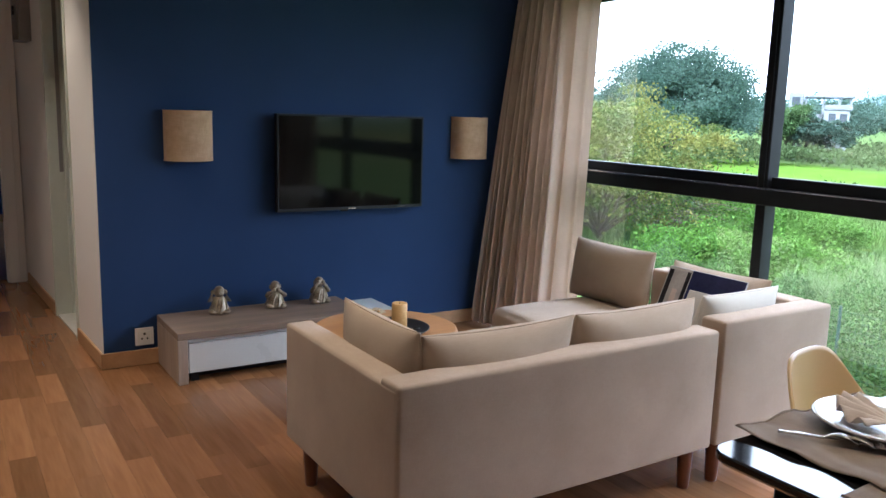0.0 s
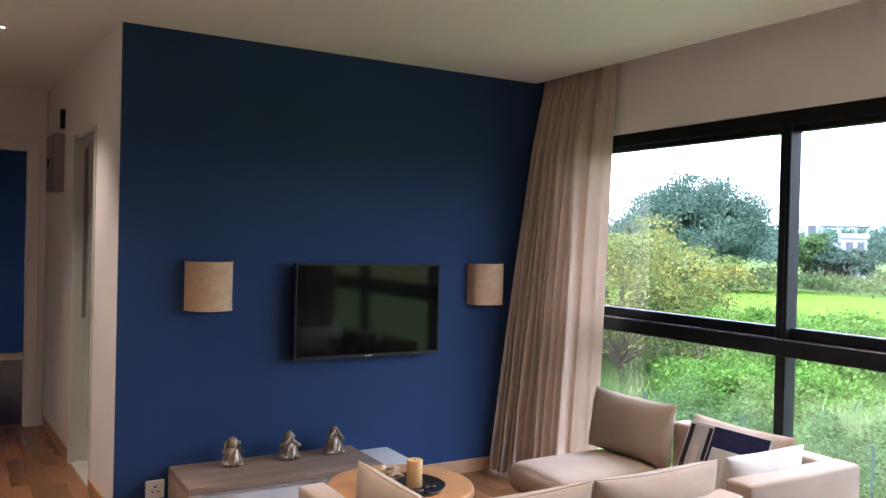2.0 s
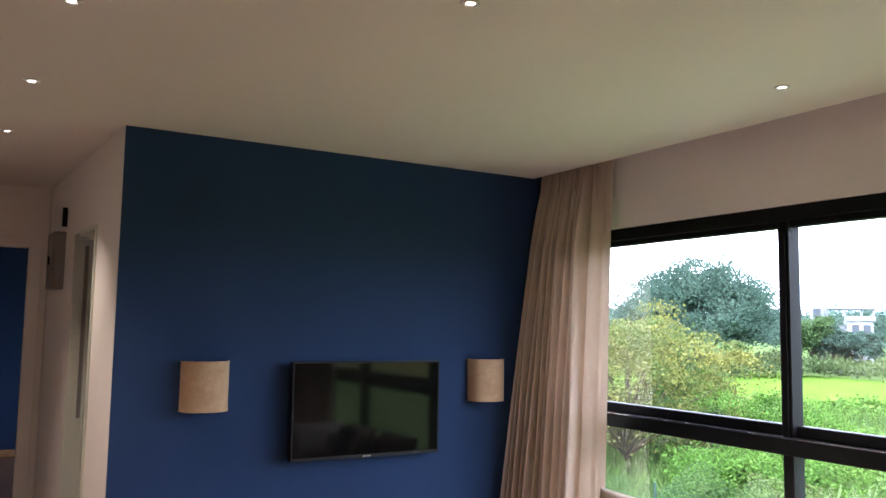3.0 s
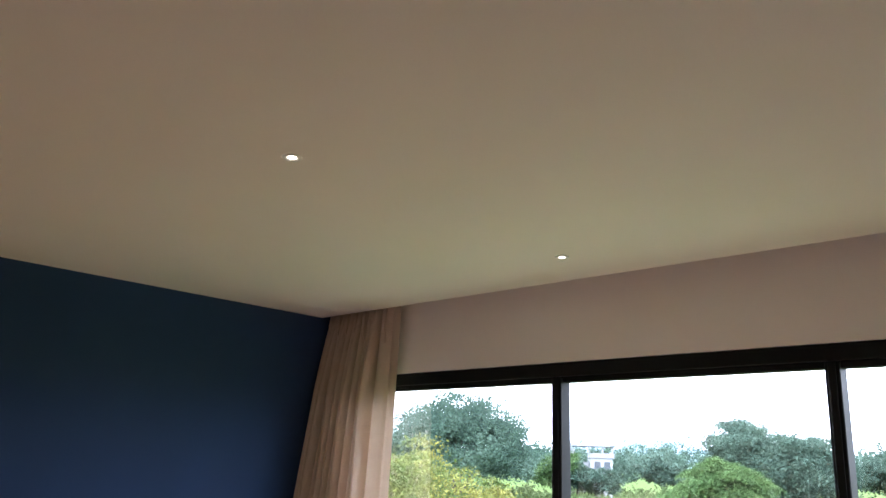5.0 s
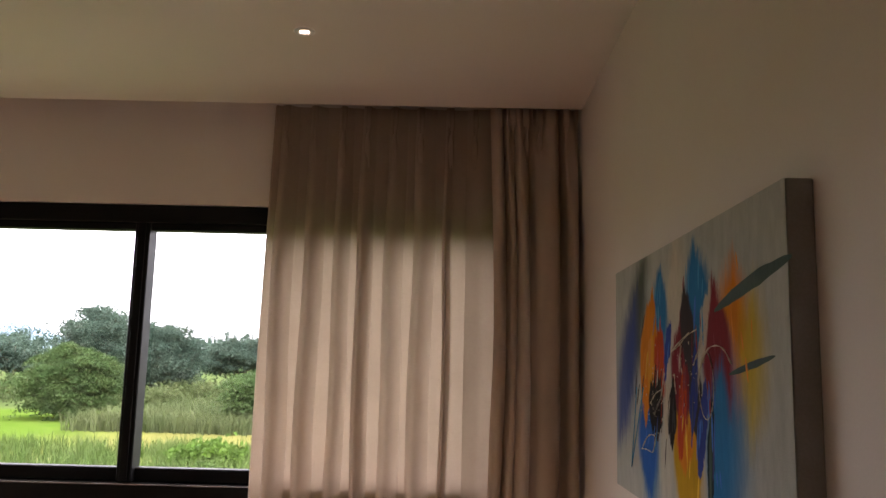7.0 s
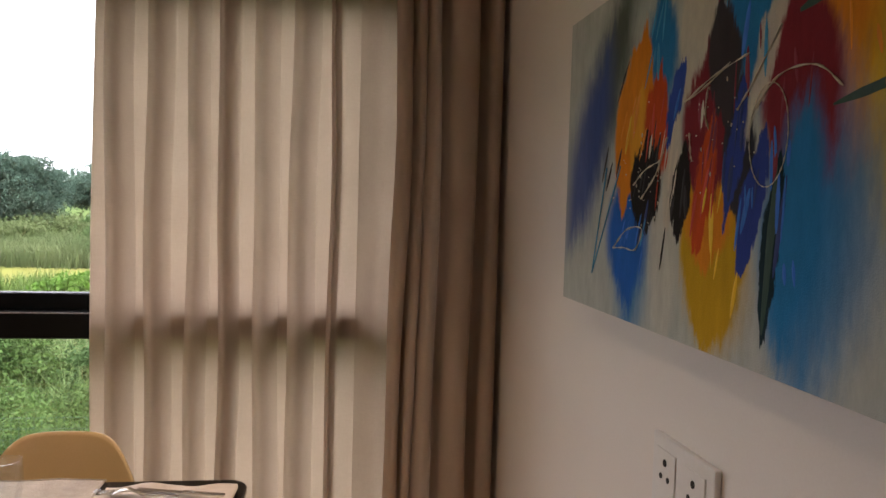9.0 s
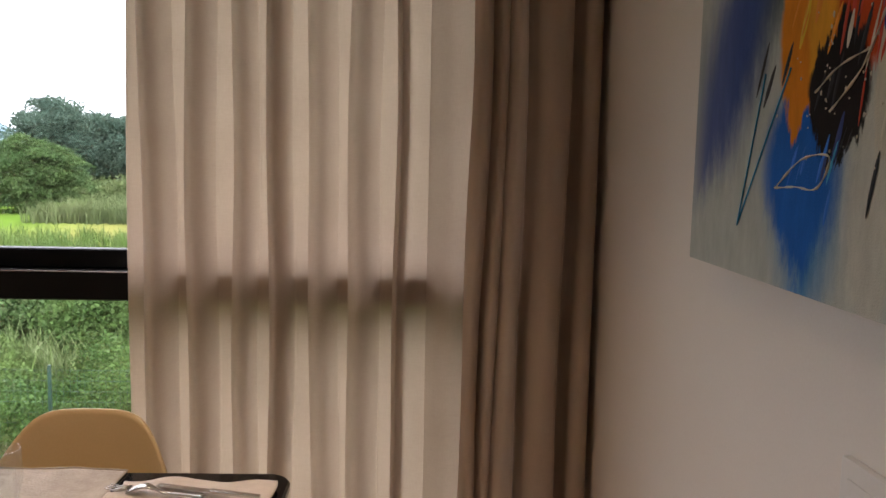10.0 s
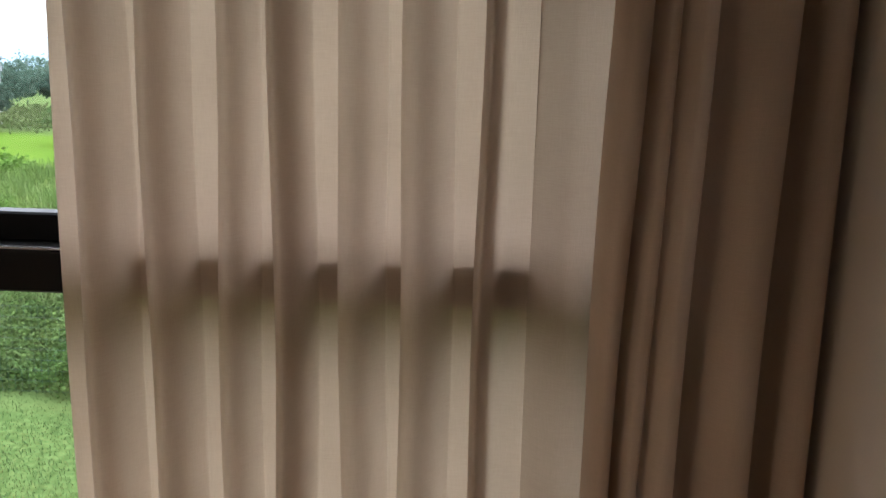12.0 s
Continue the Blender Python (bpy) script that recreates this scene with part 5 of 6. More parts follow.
def painting():
    ob = thing("painting", "bright abstract painting on stretched canvas, hung on a white wall", "painting",
               Matrix.Translation((WX - 0.042, PY0, PZ0)) @ Matrix(((0, 0, -1, 0), (-1, 0, 0, 0), (0, 1, 0, 0), (0, 0, 0, 1))))
    # canvas axes: x along the picture, y up, z out of the wall
    edge = surf("canvas_edge", (0.20, 0.19, 0.17), (0.27, 0.26, 0.24), 12, 200, 0.8)
    part("stretcher", box(0, PW, 0, PH, -0.041, -0.0015), edge, ob, "grey painted canvas edge", bevel=0.003)
    part("canvas", grid_mesh(8, 8, lambda u, v: (u * PW, v * PH, 0)), canvas_mat(), ob)

    def paint(name, c, var=1.5, rough=0.6):
        return surf(name, c, tuple(min(1, x * var + 0.01) for x in c), 30, 140, rough, bump=0.4, spec=0.2, stretch=(1, 0.25, 1), dist=0.002)
    black, navy, blue, sky = paint("black_oil", (0.012, 0.010, 0.012)), paint("navy_oil", (0.012, 0.03, 0.14)), paint("blue_oil", (0.02, 0.14, 0.52)), paint("sky_oil", (0.03, 0.26, 0.48))
    red, crimson, orange, yellow = paint("red_oil", (0.50, 0.05, 0.02)), paint("crimson_oil", (0.20, 0.02, 0.035)), paint("orange_oil", (0.74, 0.25, 0.015)), paint("yellow_oil", (0.72, 0.44, 0.02))
    cream, green = paint("cream_oil", (0.62, 0.56, 0.44), 1.2), paint("bottle_green_oil", (0.02, 0.055, 0.04))
    rnd = random.Random(4)
    layer = [0.0]

    def stroke(u, v, length, width, turn, material, bend=0.0):
        """A leaf-shaped dab of thick paint."""
        layer[0] += 0.000007
        t = radians(turn)
        k = rnd.uniform(0, 9)

        def fn(a, b):
            s = (b - 0.5) * length
            wd = width * (math.sin(math.pi * (0.02 + 0.96 * b)) ** 0.6) * (1 + 0.22 * noise.noise(Vector((b * 7, k, 0))))
            x = (a - 0.5) * wd + bend * (b - 0.5) ** 2 * length + 0.05 * width * noise.noise(Vector((b * 9, k + 4, 0)))
            ridge = 0.0003 * (1 - (2 * a - 1) ** 2) + 0.0003 * noise.noise(Vector((a * 9, b * 14, k)))
            rim = max(0.0, 1 - 3 * min(a, 1 - a, b, 1 - b))
            return (u * PW + x * math.cos(t) - s * math.sin(t), v * PH + x * math.sin(t) + s * math.cos(t), 0.0003 + layer[0] + ridge * (1 - rim) - 0.0002 * rim)
        part("brush_stroke", grid_mesh(5, 14, fn), material, ob, smooth=True)
    needles = ((0.205, 0.47, 0.075, 0.008, -24, black, 0), (0.225, 0.43, 0.060, 0.010, -30, black, 0), (0.265, 0.47, 0.055, 0.009, -26, black, 0), (0.28, 0.74, 0.050, 0.004, -44, black, 0),
               (0.27, 0.71, 0.050, 0.004, -42, black, 0), (0.26, 0.68, 0.045, 0.004, -40, black, 0), (0.375, 0.30, 0.070, 0.010, -18, navy, 0), (0.355, 0.27, 0.050, 0.008, -14, navy, 0),
               (0.87, 0.765, 0.340, 0.026, -81, green, 0.05), (0.87, 0.545, 0.200, 0.012, -82, green, 0), (0.695, 0.25, 0.200, 0.016, -5, green, 0), (0.712, 0.30, 0.120, 0.010, -9, navy, 0),
               (0.50, 0.35, 0.050, 0.012, 6, black, 0), (0.61, 0.40, 0.060, 0.012, -6, navy, 0), (0.645, 0.33, 0.060, 0.011, -18, blue, 0), (0.55, 0.37, 0.070, 0.012, -15, red, 0),
               (0.33, 0.60, 0.080, 0.014, -18, orange, 0), (0.30, 0.55, 0.070, 0.012, -20, yellow, 0), (0.39, 0.57, 0.060, 0.010, -6, red, 0), (0.57, 0.30, 0.080, 0.014, 3, yellow, 0))
    rest_of = ((0.53, 0.56, 0.050, 0.011, 10, crimson, 0), (0.57, 0.50, 0.045, 0.010, -8, crimson, 0), (0.455, 0.50, 0.070, 0.010, -8, cream, 0.1), (0.45, 0.42, 0.050, 0.008, -4, cream, 0),
               (0.37, 0.27, 0.060, 0.006, -22, sky, 0), (0.40, 0.73, 0.060, 0.012, 4, sky, 0), (0.465, 0.60, 0.050, 0.009, -24, blue, 0), (0.63, 0.72, 0.070, 0.012, -12, blue, 0))
    for d in needles + rest_of:
        stroke(*d)
    # short dry-brush flicks that follow the nearest colour
    near = ((0.32, 0.58, orange), (0.40, 0.54, red), (0.37, 0.41, black), (0.31, 0.28, blue), (0.45, 0.47, cream), (0.48, 0.38, black), (0.55, 0.53, crimson), (0.55, 0.39, red),
            (0.57, 0.26, yellow), (0.585, 0.67, crimson), (0.625, 0.46, navy), (0.66, 0.35, blue), (0.72, 0.30, blue), (0.735, 0.56, crimson), (0.83, 0.62, orange), (0.64, 0.80, sky), (0.40, 0.78, sky))
    for k in range(90):
        u, v, material = near[k % len(near)]
        u, v = u + rnd.gauss(0, 0.030), min(0.84, v + rnd.gauss(0, 0.075))
        stroke(u, v, rnd.uniform(0.025, 0.075), rnd.uniform(0.003, 0.009), -26 + 60 * (u - 0.25) + rnd.uniform(-9, 9), material)
    # thin thrown lines and drops of cream paint
    lines = (((0.256, 0.21), (0.30, 0.215), (0.345, 0.215), (0.365, 0.275), (0.31, 0.27), (0.256, 0.21)), ((0.36, 0.36), (0.41, 0.43), (0.44, 0.52)), ((0.49, 0.60), (0.56, 0.64), (0.64, 0.665)),
             ((0.49, 0.60), (0.54, 0.62), (0.60, 0.66)), ((0.55, 0.62), (0.545, 0.56), (0.555, 0.52)), ((0.655, 0.54), (0.70, 0.60), (0.76, 0.60), (0.80, 0.55)), ((0.505, 0.52), (0.51, 0.47), (0.515, 0.45)),
             ((0.33, 0.40), (0.37, 0.44), (0.42, 0.46)), ((0.62, 0.55), (0.65, 0.60), (0.70, 0.70)))
    ring = [(0.684 + 0.036 * math.cos(a * 0.3927), 0.485 + 0.105 * math.sin(a * 0.3927)) for a in range(17)]
    for k, ln in enumerate(lines + (tuple(ring),)):
        pts = catmull([(a * PW, b * PH) for a, b in ln], 6)
        thin = 0.55 if k == len(lines) else 1.0
        part("paint_line", tube([(x, y, 0.0012) for x, y in pts], [(0.0011 + 0.0006 * math.sin(i * 1.7 + k)) * thin for i in range(len(pts))], 6), cream, ob, smooth=True)
    for ln in (((0.215, 0.46), (0.19, 0.30), (0.160, 0.115)), ((0.275, 0.46), (0.215, 0.28), (0.160, 0.115))):
        pts = catmull([(a * PW, b * PH) for a, b in ln], 6)
        part("paint_line", tube([(x, y, 0.0012) for x, y in pts], 0.0010, 6), sky, ob, smooth=True)
    for k in range(70):
        u, v = (rnd.gauss(0.37, 0.05), rnd.gauss(0.42, 0.08)) if k % 3 else (rnd.gauss(0.56, 0.05), rnd.gauss(0.52, 0.06))
        bm = bmesh.new()
        r = rnd.uniform(0.0005, 0.0015)
        blob(bm, (u * PW, v * PH, 0.0006), (r, r * rnd.uniform(1, 3.0), 0.0009), 8)
        part("paint_drop", bm, cream, ob, smooth=True)
    return ob


painting()

# ---- garden, fields and distance ----


def ground_mat():
    m, nt, b = principled("field_ground", 1.0, 0, 0.0)
    N, L = nt.nodes.new, nt.links.new
    tc = N("ShaderNodeTexCoord")
    sp = N("ShaderNodeSeparateXYZ")
    L(tc.outputs["Object"], sp.inputs["Vector"])

    def noise_of(scale, detail=6):
        n = N("ShaderNodeTexNoise")
        n.inputs["Scale"].default_value = scale
        n.inputs["Detail"].default_value = detail
        L(tc.outputs["Object"], n.inputs["Vector"])
        return n.outputs["Fac"]
    big, mid, fine = noise_of(0.05), noise_of(0.5), noise_of(9.0, 8)

    def mix(a, bb, fac):
        n = N("ShaderNodeMix")
        n.data_type = 'RGBA'
        for sock_name, val in (("A", a), ("B", bb)):
            if isinstance(val, tuple):
                n.inputs[sock_name].default_value = rgba(val)
            else:
                L(val, n.inputs[sock_name])
        L(fac, n.inputs["Factor"])
        return n.outputs["Result"]

    def ramp(val, lo, hi):
        n = N("ShaderNodeMapRange")
        n.interpolation_type = 'SMOOTHSTEP'
        n.inputs["From Min"].default_value = lo
        n.inputs["From Max"].default_value = hi
        L(val, n.inputs["Value"])
        return n.outputs["Result"]
    wob = N("ShaderNodeMath")
    wob.operation = 'MULTIPLY_ADD'
    L(big, wob.inputs[0])
    wob.inputs[1].default_value = 26.0
    L(sp.outputs["Y"], wob.inputs[2])
    y = wob.outputs[0]
    lawn = mix((0.040, 0.070, 0.020), (0.070, 0.110, 0.035), ramp(fine, 0.35, 0.65))
    wild = mix((0.06, 0.095, 0.03), (0.12, 0.16, 0.055), ramp(mid, 0.3, 0.7))
    crop = mix((0.052, 0.100, 0.013), (0.076, 0.126, 0.019), ramp(mid, 0.3, 0.7))
    straw = mix((0.115, 0.115, 0.032), (0.150, 0.142, 0.045), ramp(mid, 0.3, 0.7))
    far = mix((0.050, 0.080, 0.026), (0.078, 0.108, 0.038), ramp(big, 0.3, 0.7))
    crop = mix(crop, straw, ramp(sp.outputs["X"], -22, -12))
    c = mix(lawn, wild, ramp(sp.outputs["Y"], 8.4, 8.9))
    c = mix(c, crop, ramp(y, 42, 50))
    c = mix(c, far, ramp(y, 84, 90))
    L(c, b.inputs["Base Color"])
    bp = N("ShaderNodeBump")
    bp.inputs["Strength"].default_value = 0.6
    bp.inputs["Distance"].default_value = 0.05
    L(fine, bp.inputs["Height"])
    L(bp.outputs["Normal"], b.inputs["Normal"])
    return m


ground = setting(part("ground", grid_mesh(40, 40, lambda u, v: ((u - 0.5) * 4000, (v - 0.5) * 4000, 0.0)), ground_mat()),
                 "lawn, rough grass and green fields reaching the horizon", "ground")
ground.location = (0, 0, GROUND)

# far leaves: the bluish haze of distance is mixed into their colour
M_LEAF_HAZY = leaf_mat("hazy_far_leaf", (0.044, 0.080, 0.058), (0.072, 0.114, 0.082), scale=0.25, island=0.16)
M_LEAF_MID = leaf_mat("mid_leaf", (0.040, 0.080, 0.026), (0.074, 0.122, 0.040), island=0.22)
M_LEAF_YELLOW = leaf_mat("yellow_green_leaf", (0.040, 0.076, 0.020), (0.165, 0.160, 0.040), scale=0.9, island=0.30)
M_LEAF_BRIGHT = leaf_mat("bright_leaf", (0.050, 0.112, 0.015), (0.098, 0.180, 0.030))
M_LEAF_HEDGE = leaf_mat("hedge_leaf", (0.042, 0.085, 0.022), (0.085, 0.135, 0.038))
M_GRASS = leaf_mat("tall_grass", (0.052, 0.100, 0.022), (0.098, 0.148, 0.038))
M_SCRUB = leaf_mat("pale_scrub", (0.060, 0.090, 0.032), (0.105, 0.130, 0.052), scale=0.12, island=0.18)
M_REED = leaf_mat("pale_reed", (0.095, 0.150, 0.050), (0.165, 0.215, 0.090))
M_BARK = surf("bark", (0.06, 0.045, 0.033), (0.11, 0.085, 0.06), 9, 60, 0.9, bump=0.8)


def leaf_quads(centers, sizes, rng, flat=0.0, long=1.6):
    """Leaves as small bent quads with a fold along the middle, scattered at random turns."""
    n = len(centers)
    d = rng.normal(size=(n, 3))
    d[:, 2] *= 1 - flat
    d /= np.linalg.norm(d, axis=1)[:, None]
    e = rng.normal(size=(n, 3))
    e -= (e * d).sum(1)[:, None] * d
    e /= np.linalg.norm(e, axis=1)[:, None]
    nrm = np.cross(d, e)
    s = np.asarray(sizes).reshape(-1, 1)
    a = centers - d * s * long / 2
    c = centers + d * s * long / 2
    l = centers + e * s / 2 + nrm * s * 0.15
    r = centers - e * s / 2 + nrm * s * 0.15
    verts = np.stack([a, r, c, l], 1).reshape(-1, 3)
    base = np.arange(n) * 4
    faces = np.stack([base, base + 1, base + 2, base + 3], 1)
    return verts, faces


def foliage(name, centers, sizes, rng, material, parent=None, flat=0.0, long=1.6):
    v, f = leaf_quads(np.asarray(centers), sizes, rng, flat, long)
    return raw_mesh(name, v.tolist(), f.tolist(), material, parent)


def tier_points(rng, n, clumps, c, r, spread, low):
    """Leaves in flat sprays, tier over tier, whose tips droop a little."""
    d = rng.normal(size=(clumps, 3))
    d /= np.linalg.norm(d, axis=1)[:, None]
    d[:, 2] = np.where(d[:, 2] < low, -d[:, 2], d[:, 2])
    rad = 0.35 + 0.65 * rng.random(clumps) ** 0.6
    rad *= 0.82 + 0.36 * rng.random(clumps)
    cc = np.asarray(c) + d * rad[:, None] * np.asarray(r)
    pick = rng.integers(0, clumps, n)
    size = (spread * (0.5 + rng.random(clumps)))[pick][:, None]
    q = rng.normal(size=(n, 3)) * size
    q[:, 2] = q[:, 2] * 0.22 - 0.18 * (q[:, 0] ** 2 + q[:, 1] ** 2) / size[:, 0]
    return cc[pick] + q, cc


def crown_points(rng, n, clumps, spread, c, r, squash=0.75, shell=0.5, low=-0.35):
    """Points in clumps that lie over an uneven ellipsoid, thinner inside."""
    d = rng.normal(size=(clumps, 3))
    d /= np.linalg.norm(d, axis=1)[:, None]
    d[:, 2] = np.where(d[:, 2] < low, -d[:, 2] * 0.5, d[:, 2])
    rad = shell + (1 - shell) * rng.random(clumps) ** 0.5
    rad *= 0.85 + 0.3 * rng.random(clumps)
    cc = np.asarray(c) + d * rad[:, None] * np.asarray(r)
    pick = rng.integers(0, clumps, n)
    off = rng.normal(size=(n, 3)) * spread * np.array([1, 1, squash]) * (0.6 + 0.8 * rng.random(clumps))[pick][:, None]
    return cc[pick] + off, cc


def tree(x, y, height, width, crown_low, material, label, seed, leaves=9000, leaf=0.25, clumps=70, squash=0.6, spread=None, trunk_r=None, low=-0.35, tiers=False, limbs=14):
    rng = np.random.default_rng(seed)
    ob = thing("tree", label, "tree", pose(x, y, GROUND))
    c = (0, 0, (height + crown_low) / 2)
    r = (width / 2 * 0.85, width / 2 * 0.85, (height - crown_low) / 2 * 0.85)
    if not tiers:
        pts, cc = crown_points(rng, leaves, clumps, spread or width * 0.055, c, r, squash, low=low)
    else:
        pts, cc = tier_points(rng, leaves, clumps, c, r, spread or width * 0.055, low)
    pts[:, 2] = np.maximum(pts[:, 2], 0.05)
    foliage("crown", pts, leaf * (0.6 + 0.8 * rng.random(leaves)), rng, material, ob)
    tr = trunk_r or height * 0.022
    bm = tube([(0, 0, -0.05), (0.03 * height * 0.2, 0, crown_low * 0.6), (0, 0.02 * height, crown_low * 1.05), (0.02 * height, 0, (height + crown_low) / 2), (0.03 * height, 0, height * 0.86)],
              [tr * 1.3, tr, tr * 0.85, tr * 0.5, tr * 0.12], 10)
    for k in range(limbs):
        tgt = Vector(cc[rng.integers(0, clumps)])
        z0 = crown_low * (0.8 + 0.5 * rng.random())
        mid = Vector((tgt.x * 0.4, tgt.y * 0.4, z0 + (tgt.z - z0) * 0.55))
        tube([(0.0, 0.0, z0), mid, tgt], [tr * 0.5, tr * 0.3, tr * 0.06], 6, bm)
    part("trunk", bm, M_BARK, ob, smooth=True)
    return ob


def polar(az, dist, eye=(4.45, -3.4)):
    return eye[0] - dist * math.sin(radians(az)), eye[1] + dist * math.cos(radians(az))


# single trees that stand out
tx, ty = polar(42.4, 92)
tree(tx, ty, 12.6, 18.4, 0.4, M_LEAF_HAZY, "large dark spreading tree beyond the field", 1, 90000, 0.155, 230, 0.5, spread=0.95, low=-0.6)
tx, ty = polar(47.0, 27)
tree(tx, ty, 5.7, 8.6, 0.5, M_LEAF_YELLOW, "yellow-green feathery tree near the garden", 2, 44000, 0.062, 190, 0.9, 0.40, low=-0.9, tiers=True, limbs=40)
tx, ty = polar(24.6, 70)
tree(tx, ty, 6.4, 8.8, -0.4, M_LEAF_MID, "round green tree standing alone in a field", 3, 46000, 0.125, 110, 0.55, 0.55, low=-0.95, tiers=True, limbs=24)
tx, ty = polar(23.4, 108)
tree(tx, ty, 11.4, 11.0, 0.2, M_LEAF_HAZY, "tall dark tree behind a field", 4, 42000, 0.17, 120, 0.6, spread=0.72, low=-0.8)
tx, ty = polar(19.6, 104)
tree(tx, ty, 10.2, 11.0, 0.2, M_LEAF_HAZY, "tall dark tree behind a field", 5, 42000, 0.17, 120, 0.6, spread=0.72, low=-0.8)
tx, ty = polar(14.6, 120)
tree(tx, ty, 8.4, 10.5, 0.6, M_LEAF_HAZY, "broad dark tree behind a field", 6, 24000, 0.20, 110, 0.5, spread=0.6)
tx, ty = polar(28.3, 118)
tree(tx, ty, 6.9, 6.0, 0.8, M_LEAF_HAZY, "small dark tree behind a field", 7, 12000, 0.20, 60, 0.6)
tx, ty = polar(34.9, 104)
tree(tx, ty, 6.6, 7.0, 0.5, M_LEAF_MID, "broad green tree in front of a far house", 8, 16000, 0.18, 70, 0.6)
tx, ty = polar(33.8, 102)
tree(tx, ty, 5.6, 3.6, 0.4, M_LEAF_HAZY, "dark green tree in front of a far house", 12, 12000, 0.18, 60, 0.6)
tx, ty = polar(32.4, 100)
tree(tx, ty, 5.0, 4.4, 0.3, M_LEAF_HAZY, "low dark green tree in front of a far house", 15, 12000, 0.18, 60, 0.6)
tx, ty = polar(12.0, 60)
tree(tx, ty, 4.6, 8.0, 0.2, M_LEAF_MID, "bright green bushy tree in a field", 9, 26000, 0.13, 90, 0.6, 0.55, low=-0.9, tiers=True)

# the wood along the horizon
rng = np.random.default_rng(11)
allp, alls = [], []
for k in range(300):
    az = rng.uniform(-12, 75)
    dist = rng.uniform(118, 165)
    h = rng.uniform(6.6, 9.6) * dist / 130
    wd = rng.uniform(5, 11)
    px, py = polar(az, dist)
    p, _ = crown_points(rng, 900, 44, wd * 0.07, (px, py, GROUND + h * 0.52), (wd / 2, wd / 2, h * 0.42), 0.6)
    allp.append(p)
    alls.append(0.26 * (0.6 + 0.8 * rng.random(900)))
wood_far = foliage("far_wood", np.concatenate(allp), np.concatenate(alls), rng, M_LEAF_HAZY)
tagged(wood_far, "band of dark green woodland along the horizon", "wood", kind="stuff")

# scrub between the field and the wood
allp, alls = [], []
for k in range(330):
    az = rng.uniform(-14, 76)
    dist = rng.uniform(84, 116)
    h = rng.uniform(1.3, 2.7)
    wd = rng.uniform(3, 7)
    px, py = polar(az, dist)
    p, _ = crown_points(rng, 240, 18, wd * 0.1, (px, py, GROUND + h * 0.45), (wd / 2, wd / 2, h * 0.5), 0.5)
    allp.append(p)
    alls.append(0.24 * (0.6 + 0.8 * rng.random(240)))
scrub = foliage("scrub", np.concatenate(allp), np.concatenate(alls), rng, M_SCRUB, flat=-0.8)
tagged(scrub, "tall pale scrub along the far edge of a field", "scrub", kind="stuff")

# bushes in the rough ground before the field
BUSHES = ((-10.0, 13.6, 1.5, 3.2), (-7.6, 14.4, 1.4, 3.0), (-13.0, 19.5, 2.6, 4.6), (-16.5, 18.0, 2.8, 4.4), (-10.3, 18.5, 2.0, 3.6), (-19.5, 23.0, 2.4, 4.6),
          (-6.0, 33, 1.0, 3.0), (-20.5, 36.0, 1.0, 4.4), (-3.6, 14.2, 1.8, 2.6), (-1.5, 13.4, 1.9, 2.4), (0.8, 13.8, 1.8, 2.6), (-2.5, 19.5, 1.7, 3.0), (2.6, 14.5, 1.7, 2.5))
for k, (bx, by, bh, bw) in enumerate(BUSHES):
    rb = np.random.default_rng(100 + k)
    near = by < 25
    cnt = 13000 if near else 2600
    p, _ = crown_points(rb, cnt, 46, bw * 0.075, (0, 0, bh * 0.46), (bw * 0.46, bw * 0.46, bh * 0.5), 0.7)
    p[:, 2] = np.maximum(p[:, 2], 0.02)
    bush = foliage("bush", p, (0.055 if near else 0.14) * (0.6 + 0.9 * rb.random(cnt)), rb, M_LEAF_BRIGHT if k < 8 else M_LEAF_HEDGE if k % 2 else M_LEAF_MID)
    bush.location = (bx, by, GROUND)
    tagged(bush, "leafy green bush in rough grass", "bush", "bushes beyond the fence")

# a bare shrub with arching twigs among the bushes
shrub = thing("shrub", "bare brown shrub with thin arching twigs", "shrub", pose(-13.6, 16.2, GROUND))
rs = random.Random(8)
bm = bmesh.new()
for k in range(46):
    a, r, top = rs.uniform(0, 2 * math.pi), rs.uniform(0.9, 2.7), rs.uniform(1.3, 2.0)
    tip = Vector((r * math.cos(a), r * math.sin(a), top - rs.uniform(0.0, 0.5)))
    pts = [Vector((0, 0, 0)), Vector((tip.x * 0.25, tip.y * 0.25, top * 0.75)), Vector((tip.x * 0.6, tip.y * 0.6, top)), tip]
    tube(catmull(pts, 3), [0.02 * (1 - 0.09 * q) for q in range(10)], 5, bm)
    for q in range(3):
        o = pts[2].lerp(tip, rs.uniform(0, 0.8))
        tube([o, o + Vector((rs.uniform(-0.5, 0.5), rs.uniform(-0.5, 0.5), rs.uniform(-0.25, 0.2)))], [0.007, 0.003], 4, bm)
part("twigs", bm, M_BARK, shrub, smooth=True)

# hedge behind the lawn
nh = 70000
hx = rng.uniform(-9.5, 3.5, nh)
hd = rng.random(nh)
hy = 8.95 + hd * 3.2 + 0.25 * np.sin(hx * 2.1)
hz = rng.random(nh) ** 0.7 * (0.75 + 0.5 * np.sin(hx * 1.3 + 1) * 0.4 + 0.35 * hd + 0.25 * np.sin(hx * 3.7 + hy * 2))
hedge = foliage("hedge", np.stack([hx, hy, GROUND + np.maximum(hz, 0.02)], 1), 0.042 * (0.6 + 0.9 * rng.random(nh)), rng, M_LEAF_HEDGE)
tagged(hedge, "dense low green hedge behind a lawn", "hedge", kind="stuff")


